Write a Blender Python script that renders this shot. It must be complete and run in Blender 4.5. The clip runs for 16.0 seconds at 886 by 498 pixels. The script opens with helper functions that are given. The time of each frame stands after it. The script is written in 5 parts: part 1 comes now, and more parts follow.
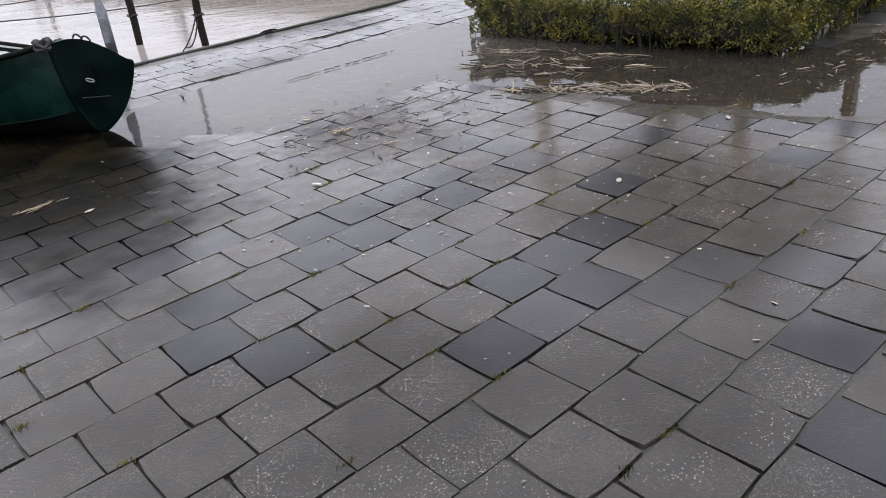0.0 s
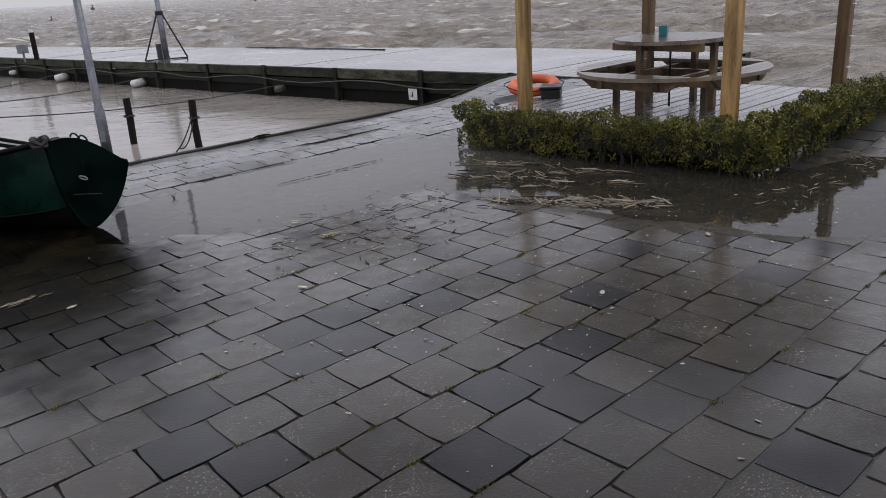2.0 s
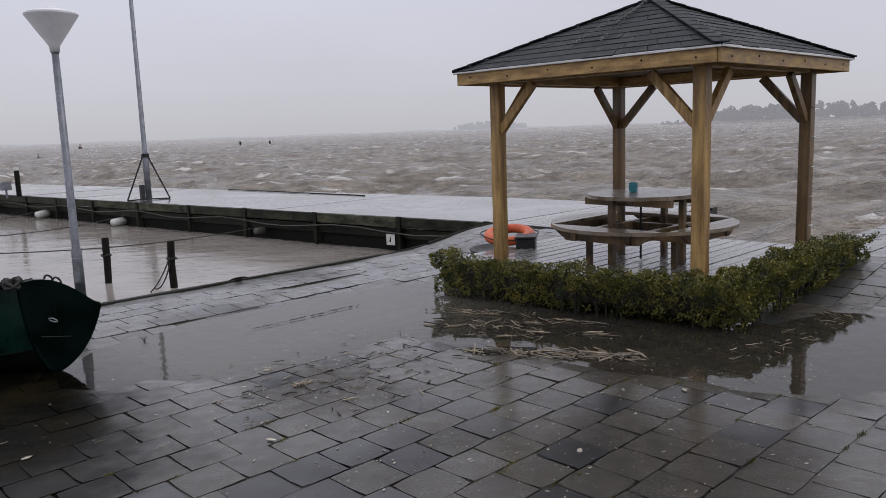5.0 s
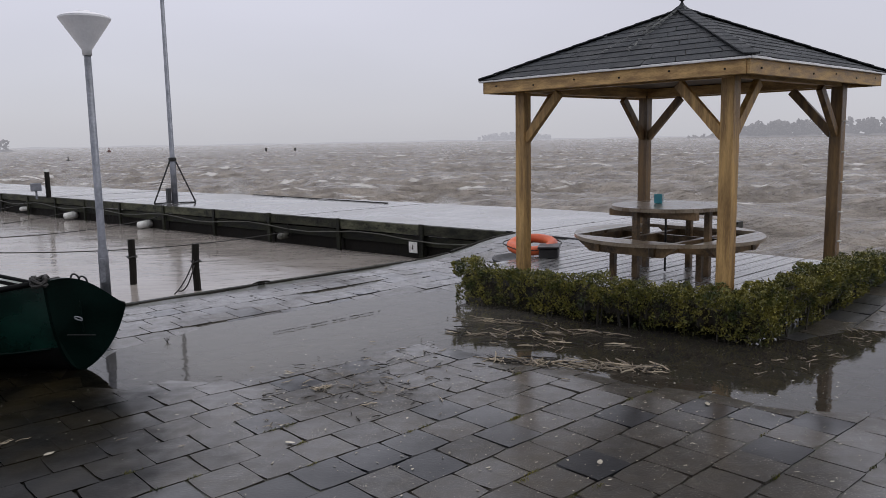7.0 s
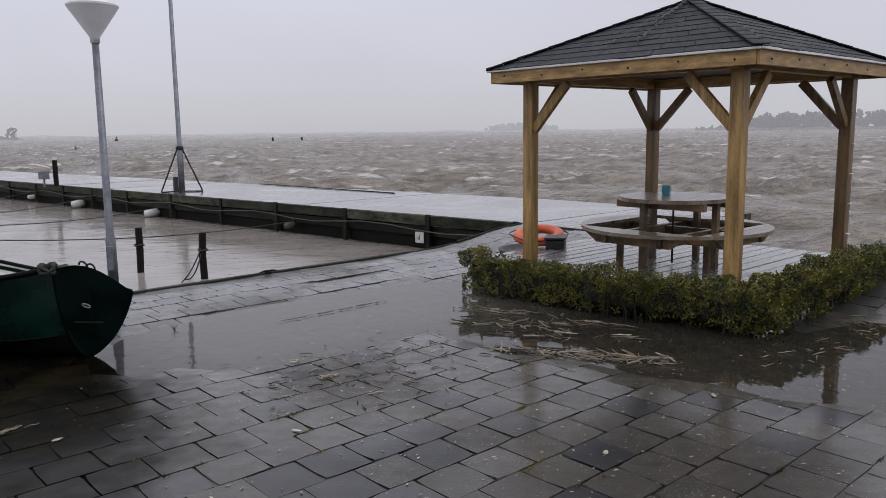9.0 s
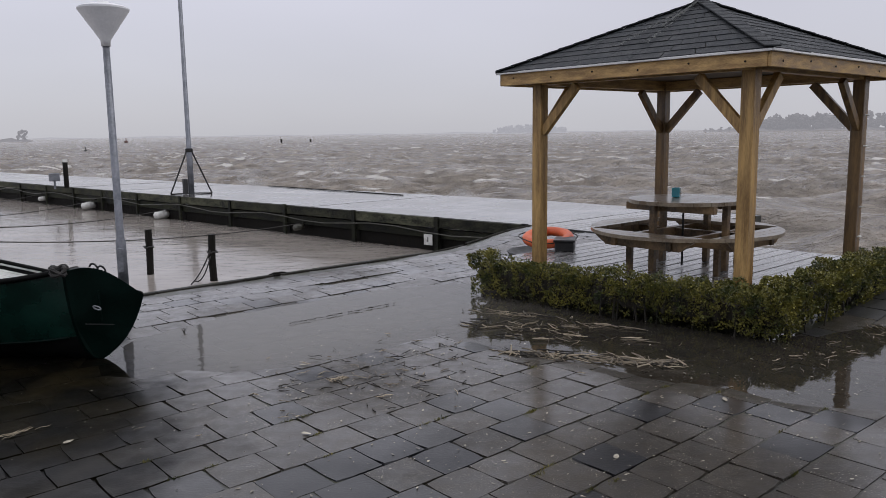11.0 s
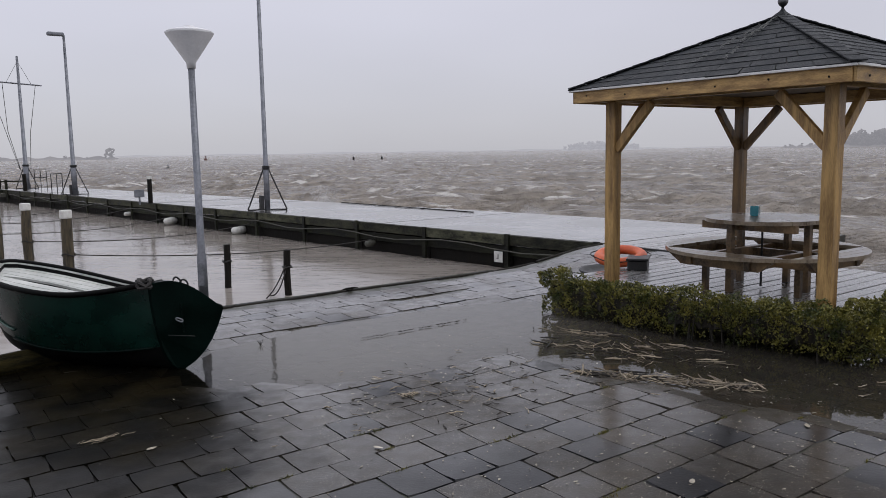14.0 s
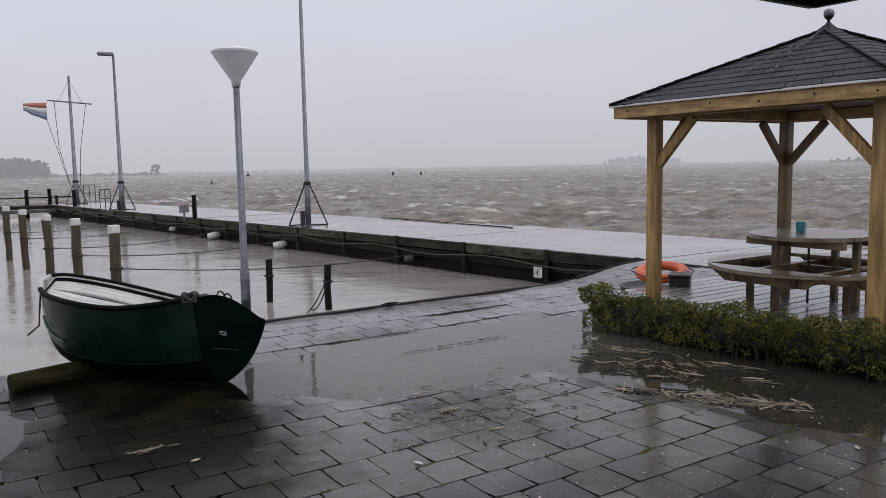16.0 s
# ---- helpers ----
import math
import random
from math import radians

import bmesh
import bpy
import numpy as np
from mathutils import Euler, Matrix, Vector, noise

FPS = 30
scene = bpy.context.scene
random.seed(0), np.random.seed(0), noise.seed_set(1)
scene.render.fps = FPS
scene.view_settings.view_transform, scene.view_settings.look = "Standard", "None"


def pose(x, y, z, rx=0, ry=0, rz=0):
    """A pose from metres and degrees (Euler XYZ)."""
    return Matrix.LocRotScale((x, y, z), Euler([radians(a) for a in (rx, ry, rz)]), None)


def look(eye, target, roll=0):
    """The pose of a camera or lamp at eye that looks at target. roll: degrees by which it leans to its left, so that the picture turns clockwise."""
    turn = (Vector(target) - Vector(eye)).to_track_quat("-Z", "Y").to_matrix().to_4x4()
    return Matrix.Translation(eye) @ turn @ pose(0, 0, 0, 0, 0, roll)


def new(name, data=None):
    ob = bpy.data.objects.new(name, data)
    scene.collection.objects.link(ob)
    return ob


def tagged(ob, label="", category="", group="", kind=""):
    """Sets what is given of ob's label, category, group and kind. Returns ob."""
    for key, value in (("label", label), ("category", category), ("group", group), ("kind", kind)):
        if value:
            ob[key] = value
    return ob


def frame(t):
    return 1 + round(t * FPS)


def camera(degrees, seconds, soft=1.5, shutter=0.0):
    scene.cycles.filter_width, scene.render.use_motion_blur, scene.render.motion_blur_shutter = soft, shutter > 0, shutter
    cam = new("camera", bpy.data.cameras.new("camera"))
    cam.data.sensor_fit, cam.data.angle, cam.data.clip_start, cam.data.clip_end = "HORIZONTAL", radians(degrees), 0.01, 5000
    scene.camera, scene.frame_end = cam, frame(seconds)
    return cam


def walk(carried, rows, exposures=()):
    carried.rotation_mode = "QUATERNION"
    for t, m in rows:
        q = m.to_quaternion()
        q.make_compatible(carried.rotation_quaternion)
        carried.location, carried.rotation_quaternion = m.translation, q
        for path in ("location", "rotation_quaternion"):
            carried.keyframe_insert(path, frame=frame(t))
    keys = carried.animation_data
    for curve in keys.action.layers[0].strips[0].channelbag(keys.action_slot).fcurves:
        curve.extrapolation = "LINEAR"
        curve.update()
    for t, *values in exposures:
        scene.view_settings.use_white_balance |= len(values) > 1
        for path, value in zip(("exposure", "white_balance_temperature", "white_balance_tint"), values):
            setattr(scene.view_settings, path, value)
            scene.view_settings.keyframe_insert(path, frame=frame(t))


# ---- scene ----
cam = camera(59.34, 16.0, soft=0.7)
PATH = [
    (0.0, pose(0.008, -0.021, 1.659, 63.37, 5.53, -42.55)),
    (0.5, pose(0.005, -0.019, 1.676, 65.72, 5.02, -42.72)),
    (1.0, pose(-0.002, -0.010, 1.685, 67.76, 4.43, -42.88)),
    (1.5, pose(-0.008, -0.015, 1.685, 69.67, 3.87, -42.89)),
    (2.0, pose(-0.014, -0.026, 1.683, 71.02, 3.46, -43.07)),
    (2.5, pose(-0.014, -0.033, 1.685, 72.94, 3.29, -43.31)),
    (3.0, pose(0.004, -0.038, 1.721, 74.99, 2.96, -43.78)),
    (3.5, pose(0.024, -0.044, 1.746, 77.64, 2.66, -44.80)),
    (4.0, pose(0.014, -0.032, 1.746, 79.62, 2.14, -45.42)),
    (6.5, pose(-0.005, -0.002, 1.723, 82.41, 1.25, -43.32)),
    (7.0, pose(0.000, -0.000, 1.720, 82.09, 1.03, -42.80)),
    (7.5, pose(0.003, 0.007, 1.722, 81.76, 0.89, -42.47)),
    (8.0, pose(0.000, 0.002, 1.717, 81.63, 0.91, -42.23)),
    (8.5, pose(-0.002, 0.003, 1.714, 81.42, 0.74, -42.32)),
    (11.0, pose(-0.005, 0.019, 1.720, 81.54, 0.77, -41.71)),
    (11.5, pose(-0.009, 0.011, 1.722, 81.72, 0.81, -40.60)),
    (12.0, pose(-0.015, 0.014, 1.728, 81.93, 0.76, -39.68)),
    (12.5, pose(-0.018, 0.021, 1.724, 82.15, 0.71, -39.02)),
    (13.0, pose(-0.017, 0.008, 1.725, 82.37, 0.79, -38.42)),
    (13.5, pose(-0.023, 0.012, 1.724, 82.60, 0.80, -37.69)),
    (14.0, pose(-0.038, 0.012, 1.728, 82.85, 0.91, -36.60)),
    (14.5, pose(-0.054, 0.018, 1.730, 83.15, 0.99, -35.37)),
    (15.0, pose(-0.056, 0.012, 1.730, 83.45, 1.08, -34.39)),
    (15.5, pose(-0.061, 0.012, 1.731, 83.77, 1.09, -33.93)),
    (16.0, pose(-0.056, 0.005, 1.734, 84.01, 1.06, -33.75)),
]
EXPOSURES = [(0.0, 1.10), (0.5, 0.66), (1.0, 0.29), (2.0, 0.2), (3.0, 0.04), (3.5, 0.0), (4.2, 0.02), (6.5, 0.1), (16.0, 0.05)]
walk(cam, PATH, EXPOSURES)

# world: even overcast sky over the lake, weak wide sun behind the cloud
SUN_EL, SUN_ROT = radians(38), radians(150)
world = bpy.data.worlds.new("overcast")
scene.world = world
world.use_nodes = True
wn, wl = world.node_tree.nodes, world.node_tree.links
sky = wn.new("ShaderNodeTexSky")
sky.sky_type, sky.sun_disc, sky.sun_elevation, sky.sun_rotation = "NISHITA", False, SUN_EL, SUN_ROT
sky_scale = wn.new("ShaderNodeMix")
sky_scale.data_type, sky_scale.blend_type = "RGBA", "MULTIPLY"
sky_scale.inputs[0].default_value = 1.0
sky_scale.inputs[7].default_value = (0.1, 0.1, 0.1, 1)
wl.new(sky.outputs[0], sky_scale.inputs[6])
coord = wn.new("ShaderNodeTexCoord")
sep = wn.new("ShaderNodeSeparateXYZ")
wl.new(coord.outputs["Generated"], sep.inputs[0])
cloud_map = wn.new("ShaderNodeMapping")
cloud_map.inputs["Scale"].default_value = (1.0, 1.0, 3.0)
wl.new(coord.outputs["Generated"], cloud_map.inputs[0])
cloud = wn.new("ShaderNodeTexNoise")
cloud.inputs["Scale"].default_value, cloud.inputs["Detail"].default_value = 1.6, 3.0
wl.new(cloud_map.outputs[0], cloud.inputs["Vector"])
grey = wn.new("ShaderNodeValToRGB")
grey.color_ramp.elements[0].position, grey.color_ramp.elements[0].color = 0.0, (0.52, 0.52, 0.565, 1)
grey.color_ramp.elements[1].position, grey.color_ramp.elements[1].color = 0.9, (0.92, 0.92, 1.0, 1)
mid = grey.color_ramp.elements.new(0.16)
mid.color = (0.62, 0.618, 0.705, 1)
wl.new(sep.outputs[2], grey.inputs[0])
cover = wn.new("ShaderNodeMix")
cover.data_type = "RGBA"
cover.inputs[0].default_value = 0.93
wl.new(sky_scale.outputs[2], cover.inputs[6])
wl.new(grey.outputs[0], cover.inputs[7])
puff = wn.new("ShaderNodeMapRange")
puff.inputs[1].default_value, puff.inputs[2].default_value = 0.3, 0.7
puff.inputs[3].default_value, puff.inputs[4].default_value = 0.95, 1.05
wl.new(cloud.outputs[0], puff.inputs[0])
clouded = wn.new("ShaderNodeMix")
clouded.data_type, clouded.blend_type = "RGBA", "MULTIPLY"
clouded.inputs[0].default_value = 1.0
wl.new(cover.outputs[2], clouded.inputs[6])
wl.new(puff.outputs[0], clouded.inputs[7])
background = next(n for n in wn if n.type == "BACKGROUND")
background.inputs["Strength"].default_value = 1.0
wl.new(clouded.outputs[2], background.inputs[0])

sun = new("sun", bpy.data.lights.new("sun", "SUN"))
sun.data.energy, sun.data.angle, sun.data.color = 0.5, radians(40), (1.0, 0.97, 0.93)
sun.matrix_world = look((0, 0, 30), (0 - 12, 14, 0))


# ---- materials ----
def mat(name, a, b, rough=(0.5, 0.7), scale=6.0, fine=60.0, bump=0.2, depth=0.01, metal=0.0, coat=0.0, stretch=(1, 1, 1), vary=0.0, spec=0.5):
    """Two base colours mixed by noise at two scales, with roughness and bump from the same noises."""
    m = bpy.data.materials.new(name)
    m.use_nodes = True
    n, l = m.node_tree.nodes, m.node_tree.links
    p = n["Principled BSDF"]
    tc = n.new("ShaderNodeTexCoord")
    mp = n.new("ShaderNodeMapping")
    mp.inputs["Scale"].default_value = stretch
    l.new(tc.outputs["Object"], mp.inputs[0])
    big, small = n.new("ShaderNodeTexNoise"), n.new("ShaderNodeTexNoise")
    for node, s in ((big, scale), (small, fine)):
        node.inputs["Scale"].default_value, node.inputs["Detail"].default_value = s, 4.0
        l.new(mp.outputs[0], node.inputs["Vector"])
    both = n.new("ShaderNodeMath")
    both.operation = "MULTIPLY_ADD"
    both.inputs[1].default_value = 0.45
    l.new(small.outputs[0], both.inputs[0])
    l.new(big.outputs[0], both.inputs[2])
    ramp = n.new("ShaderNodeValToRGB")
    ramp.color_ramp.elements[0].position, ramp.color_ramp.elements[0].color = 0.56, (*a, 1)
    ramp.color_ramp.elements[1].position, ramp.color_ramp.elements[1].color = 0.90, (*b, 1)
    l.new(both.outputs[0], ramp.inputs[0])
    colour = ramp.outputs[0]
    if vary:
        info = n.new("ShaderNodeObjectInfo")
        isl = n.new("ShaderNodeNewGeometry")
        add = n.new("ShaderNodeMath")
        l.new(info.outputs["Random"], add.inputs[0])
        l.new(isl.outputs["Random Per Island"], add.inputs[1])
        fr = n.new("ShaderNodeMath")
        fr.operation = "FRACT"
        l.new(add.outputs[0], fr.inputs[0])
        rng = n.new("ShaderNodeMapRange")
        rng.inputs[3].default_value, rng.inputs[4].default_value = 1 - vary, 1 + vary
        l.new(fr.outputs[0], rng.inputs[0])
        mul = n.new("ShaderNodeMix")
        mul.data_type, mul.blend_type = "RGBA", "MULTIPLY"
        mul.inputs[0].default_value = 1.0
        l.new(colour, mul.inputs[6])
        l.new(rng.outputs[0], mul.inputs[7])
        colour = mul.outputs[2]
    l.new(colour, p.inputs["Base Color"])
    rr = n.new("ShaderNodeMapRange")
    rr.inputs[1].default_value, rr.inputs[2].default_value = 0.35, 0.65
    rr.inputs[3].default_value, rr.inputs[4].default_value = rough
    l.new(big.outputs[0], rr.inputs[0])
    l.new(rr.outputs[0], p.inputs["Roughness"])
    bp = n.new("ShaderNodeBump")
    bp.inputs["Strength"].default_value, bp.inputs["Distance"].default_value = bump, depth
    l.new(small.outputs[0], bp.inputs["Height"])
    l.new(bp.outputs[0], p.inputs["Normal"])
    p.inputs["Metallic"].default_value, p.inputs["Coat Weight"].default_value = metal, coat
    p.inputs["Coat Roughness"].default_value, p.inputs["Coat IOR"].default_value = 0.12, 1.33
    p.inputs["Specular IOR Level"].default_value = spec
    return m


def speckle(m, low, colour, size, share, patches):
    """Adds small pale stones or grains to a material's base colour."""
    n, l = m.node_tree.nodes, m.node_tree.links
    p = n["Principled BSDF"]
    old = p.inputs["Base Color"].links[0].from_socket
    geo = n.new("ShaderNodeNewGeometry")
    v = n.new("ShaderNodeTexVoronoi")
    v.inputs["Scale"].default_value = size
    l.new(geo.outputs["Position"], v.inputs["Vector"])
    patch = n.new("ShaderNodeTexNoise")
    patch.inputs["Scale"].default_value = patches
    l.new(geo.outputs["Position"], patch.inputs["Vector"])
    lim = n.new("ShaderNodeMapRange")
    lim.inputs[1].default_value, lim.inputs[2].default_value = 0.4, 0.65
    lim.inputs[3].default_value, lim.inputs[4].default_value = low, share
    l.new(patch.outputs[0], lim.inputs[0])
    less = n.new("ShaderNodeMath")
    less.operation = "LESS_THAN"
    l.new(v.outputs["Distance"], less.inputs[0])
    l.new(lim.outputs[0], less.inputs[1])
    pick = n.new("ShaderNodeMath")
    pick.operation = "MULTIPLY"
    sepc = n.new("ShaderNodeSeparateColor")
    l.new(v.outputs["Color"], sepc.inputs[0])
    l.new(less.outputs[0], pick.inputs[0])
    l.new(sepc.outputs[0], pick.inputs[1])
    mix = n.new("ShaderNodeMix")
    mix.data_type = "RGBA"
    l.new(pick.outputs[0], mix.inputs[0])
    l.new(old, mix.inputs[6])
    mix.inputs[7].default_value = (*colour, 1)
    l.new(mix.outputs[2], p.inputs["Base Color"])


M_TILE = mat("wet_grey_concrete_tile", (0.0225, 0.0192, 0.0150), (0.044, 0.037, 0.0288), (0.30, 0.55), 7.0, 90.0, 0.5, 0.004, coat=0.35, vary=0.3, spec=0.3)
M_DARK = mat("wet_anthracite_concrete_tile", (0.005, 0.0056, 0.0070), (0.013, 0.0138, 0.0165), (0.30, 0.5), 3.0, 70.0, 0.35, 0.004, coat=0.35, vary=0.15, spec=0.25)
M_MID = mat("wet_slate_grey_concrete_tile", (0.019, 0.019, 0.020), (0.036, 0.036, 0.037), (0.30, 0.5), 4.0, 80.0, 0.4, 0.004, coat=0.35, vary=0.2, spec=0.3)
speckle(M_MID, 0.12, (0.14, 0.135, 0.125), 165.0, 0.32, 4.0)
speckle(M_TILE, 0.16, (0.19, 0.17, 0.14), 175.0, 0.36, 4.0)
speckle(M_TILE, 0.06, (0.008, 0.008, 0.007), 100.0, 0.24, 7.0)
speckle(M_TILE, 0.04, (0.42, 0.39, 0.34), 80.0, 0.24, 3.0)
speckle(M_DARK, 0.10, (0.10, 0.10, 0.10), 150.0, 0.28, 5.0)


def wet_film(m, dry, wet):
    """A clear coat of rain that lies thicker in some places than in others."""
    n, l = m.node_tree.nodes, m.node_tree.links
    geo, noise_node, rng = n.new("ShaderNodeNewGeometry"), n.new("ShaderNodeTexNoise"), n.new("ShaderNodeMapRange")
    noise_node.inputs["Scale"].default_value, noise_node.inputs["Detail"].default_value = 0.8, 5.0
    l.new(geo.outputs["Position"], noise_node.inputs["Vector"])
    rng.inputs[1].default_value, rng.inputs[2].default_value = 0.34, 0.52
    rng.inputs[3].default_value, rng.inputs[4].default_value = dry, wet
    l.new(noise_node.outputs[0], rng.inputs[0])
    split, side, most = n.new("ShaderNodeSeparateXYZ"), n.new("ShaderNodeMapRange"), n.new("ShaderNodeMath")
    side.inputs[1].default_value, side.inputs[2].default_value = 6.8, 8.2
    most.operation = "MAXIMUM"
    l.new(geo.outputs["Position"], split.inputs[0])
    l.new(split.outputs[0], side.inputs[0])
    l.new(side.outputs[0], most.inputs[0])
    l.new(rng.outputs[0], most.inputs[1])
    l.new(most.outputs[0], n["Principled BSDF"].inputs["Coat Weight"])
    n["Principled BSDF"].inputs["Coat Roughness"].default_value = 0.16


wet_film(M_TILE, 0.15, 1.0)
wet_film(M_DARK, 0.15, 1.0)
wet_film(M_MID, 0.15, 1.0)

M_SAND = mat("joint_sand_moss", (0.009, 0.0085, 0.006), (0.030, 0.032, 0.014), (0.4, 0.7), 4.0, 50.0, 0.5, coat=0.5)
wet_film(M_SAND, 0.2, 0.6)


def mossy_boat_reflection(m):
    """Moss crumbs with the boat's dark reflection and shade painted black-brown into the paving, ragged at the rim."""
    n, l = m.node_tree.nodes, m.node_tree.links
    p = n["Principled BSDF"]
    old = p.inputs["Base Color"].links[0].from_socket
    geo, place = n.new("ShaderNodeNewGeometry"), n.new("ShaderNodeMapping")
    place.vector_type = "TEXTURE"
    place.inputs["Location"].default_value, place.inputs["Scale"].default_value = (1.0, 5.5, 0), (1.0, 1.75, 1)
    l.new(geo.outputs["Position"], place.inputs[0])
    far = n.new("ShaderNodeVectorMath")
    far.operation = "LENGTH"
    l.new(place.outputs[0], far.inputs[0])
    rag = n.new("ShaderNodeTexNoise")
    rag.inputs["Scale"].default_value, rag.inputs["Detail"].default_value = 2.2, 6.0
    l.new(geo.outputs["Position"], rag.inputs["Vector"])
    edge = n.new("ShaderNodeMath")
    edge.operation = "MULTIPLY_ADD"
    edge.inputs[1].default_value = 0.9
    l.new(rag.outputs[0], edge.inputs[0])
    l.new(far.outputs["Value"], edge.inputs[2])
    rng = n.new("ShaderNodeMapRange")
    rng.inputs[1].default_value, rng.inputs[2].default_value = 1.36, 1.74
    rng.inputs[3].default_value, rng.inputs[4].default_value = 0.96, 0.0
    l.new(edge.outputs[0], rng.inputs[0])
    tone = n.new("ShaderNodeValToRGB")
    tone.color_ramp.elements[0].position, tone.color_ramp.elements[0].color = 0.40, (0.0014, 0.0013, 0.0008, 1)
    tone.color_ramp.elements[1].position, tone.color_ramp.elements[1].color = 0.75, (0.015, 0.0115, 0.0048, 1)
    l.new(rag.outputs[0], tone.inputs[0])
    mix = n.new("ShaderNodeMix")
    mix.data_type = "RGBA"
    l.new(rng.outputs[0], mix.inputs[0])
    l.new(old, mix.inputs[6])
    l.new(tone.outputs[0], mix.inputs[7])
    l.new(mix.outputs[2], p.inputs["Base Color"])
    # the rain film is thinned there too, so the dark patch mirrors less sky than clean tiles
    thin = n.new("ShaderNodeMapRange")
    thin.inputs[3].default_value, thin.inputs[4].default_value = 1.0, 0.36
    l.new(rng.outputs[0], thin.inputs[0])
    film_left = n.new("ShaderNodeMath")
    film_left.operation = "MULTIPLY"
    l.new(p.inputs["Coat Weight"].links[0].from_socket, film_left.inputs[0])
    l.new(thin.outputs[0], film_left.inputs[1])
    l.new(film_left.outputs[0], p.inputs["Coat Weight"])
    low = n.new("ShaderNodeMapRange")
    low.inputs[3].default_value, low.inputs[4].default_value = p.inputs["Specular IOR Level"].default_value, 0.04
    l.new(rng.outputs[0], low.inputs[0])
    l.new(low.outputs[0], p.inputs["Specular IOR Level"])


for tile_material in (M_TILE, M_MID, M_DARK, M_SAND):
    mossy_boat_reflection(tile_material)
M_KERBWOOD = mat("wet_kerb_timber", (0.006, 0.0055, 0.004), (0.022, 0.02, 0.016), (0.6, 0.9), 3.0, 40.0, 0.5, vary=0.2, spec=0.15)
M_QUAYWALL = mat("algae_quay_wall", (0.01, 0.011, 0.008), (0.04, 0.04, 0.03), (0.3, 0.7), 3.0, 20.0, 0.5)
M_SLAB = mat("wet_jetty_concrete", (0.095, 0.092, 0.09), (0.24, 0.236, 0.232), (0.12, 0.4), 0.6, 14.0, 0.2, coat=0.6, vary=0.08)
M_TIMBER_TOP = mat("mossy_jetty_timber", (0.006, 0.007, 0.004), (0.075, 0.076, 0.050), (0.5, 0.8), 3.4, 18.0, 0.9, 0.02, stretch=(1, 1, 2), vary=0.5, spec=0.2)
M_TIMBER = mat("algae_jetty_timber", (0.002, 0.0025, 0.0015), (0.034, 0.036, 0.022), (0.5, 0.8), 2.2, 14.0, 0.8, 0.02, stretch=(1, 1, 3), vary=0.5, spec=0.2)
M_RAIL = mat("pale_green_wale", (0.04, 0.04, 0.033), (0.12, 0.12, 0.10), (0.35, 0.7), 3.0, 30.0, 0.5)
M_PINE = mat("impregnated_pine", (0.20, 0.112, 0.036), (0.53, 0.335, 0.125), (0.4, 0.6), 3.0, 30.0, 0.3, 0.006, stretch=(6, 6, 0.6), vary=0.1)
M_PINE_H = mat("impregnated_pine_lying", (0.24, 0.14, 0.05), (0.54, 0.35, 0.14), (0.4, 0.6), 4.0, 30.0, 0.25, 0.006, stretch=(1.2, 1.2, 6), vary=0.1)
M_PINE_DARK = mat("rain_soaked_pine", (0.085, 0.048, 0.018), (0.25, 0.15, 0.058), (0.3, 0.5), 3.0, 30.0, 0.3, 0.006, stretch=(6, 6, 0.6), vary=0.1)
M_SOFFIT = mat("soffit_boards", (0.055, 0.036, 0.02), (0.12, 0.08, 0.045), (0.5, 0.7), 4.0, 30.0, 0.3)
M_SHINGLE = mat("black_bitumen_shingle", (0.013, 0.0155, 0.018), (0.034, 0.038, 0.043), (0.5, 0.75), 5.0, 160.0, 0.8, 0.006, coat=0.0, vary=0.15, spec=0.3)
M_DRIP = mat("white_drip_edge", (0.6, 0.6, 0.6), (0.75, 0.75, 0.75), (0.3, 0.4), 5.0, 40.0, 0.05)
M_STEEL = mat("galvanised_steel", (0.13, 0.14, 0.16), (0.26, 0.27, 0.30), (0.35, 0.55), 6.0, 40.0, 0.1, metal=0.6)
M_CHROME = mat("steel_ball", (0.10, 0.10, 0.11), (0.16, 0.16, 0.17), (0.25, 0.4), 6.0, 40.0, 0.02, metal=1.0)
M_LAMP = mat("frosted_lamp_shade", (0.62, 0.62, 0.64), (0.74, 0.74, 0.76), (0.3, 0.4), 4.0, 40.0, 0.03)
M_CAP = mat("white_lamp_cap", (0.78, 0.78, 0.8), (0.86, 0.86, 0.88), (0.3, 0.45), 4.0, 40.0, 0.03)
M_TABLE = mat("weathered_table_wood", (0.045, 0.027, 0.012), (0.20, 0.125, 0.058), (0.3, 0.55), 4.0, 40.0, 0.4, 0.006, coat=0.2, stretch=(1, 1, 1), vary=0.15)
# wet upper faces of the table wood, paled to carry the sky's reflection
M_TABLETOP = mat("wet_tabletop_wood", (0.13, 0.095, 0.06), (0.30, 0.245, 0.175), (0.25, 0.45), 4.0, 40.0, 0.25, 0.004, coat=0.45, vary=0.12)
M_DECK = mat("silvered_deck_board", (0.15, 0.145, 0.14), (0.30, 0.295, 0.29), (0.15, 0.4), 2.0, 40.0, 0.3, 0.004, coat=0.6, stretch=(1, 6, 1), vary=0.12)
M_BLUE = mat("turquoise_glass", (0.02, 0.22, 0.28), (0.04, 0.30, 0.36), (0.1, 0.2), 8.0, 60.0, 0.05, coat=0.5)
M_ORANGE = mat("orange_lifebuoy_plastic", (0.62, 0.10, 0.03), (0.80, 0.17, 0.06), (0.35, 0.5), 6.0, 50.0, 0.1)
M_BLACK = mat("black_rubber", (0.012, 0.012, 0.013), (0.03, 0.03, 0.032), (0.35, 0.6), 6.0, 50.0, 0.2)
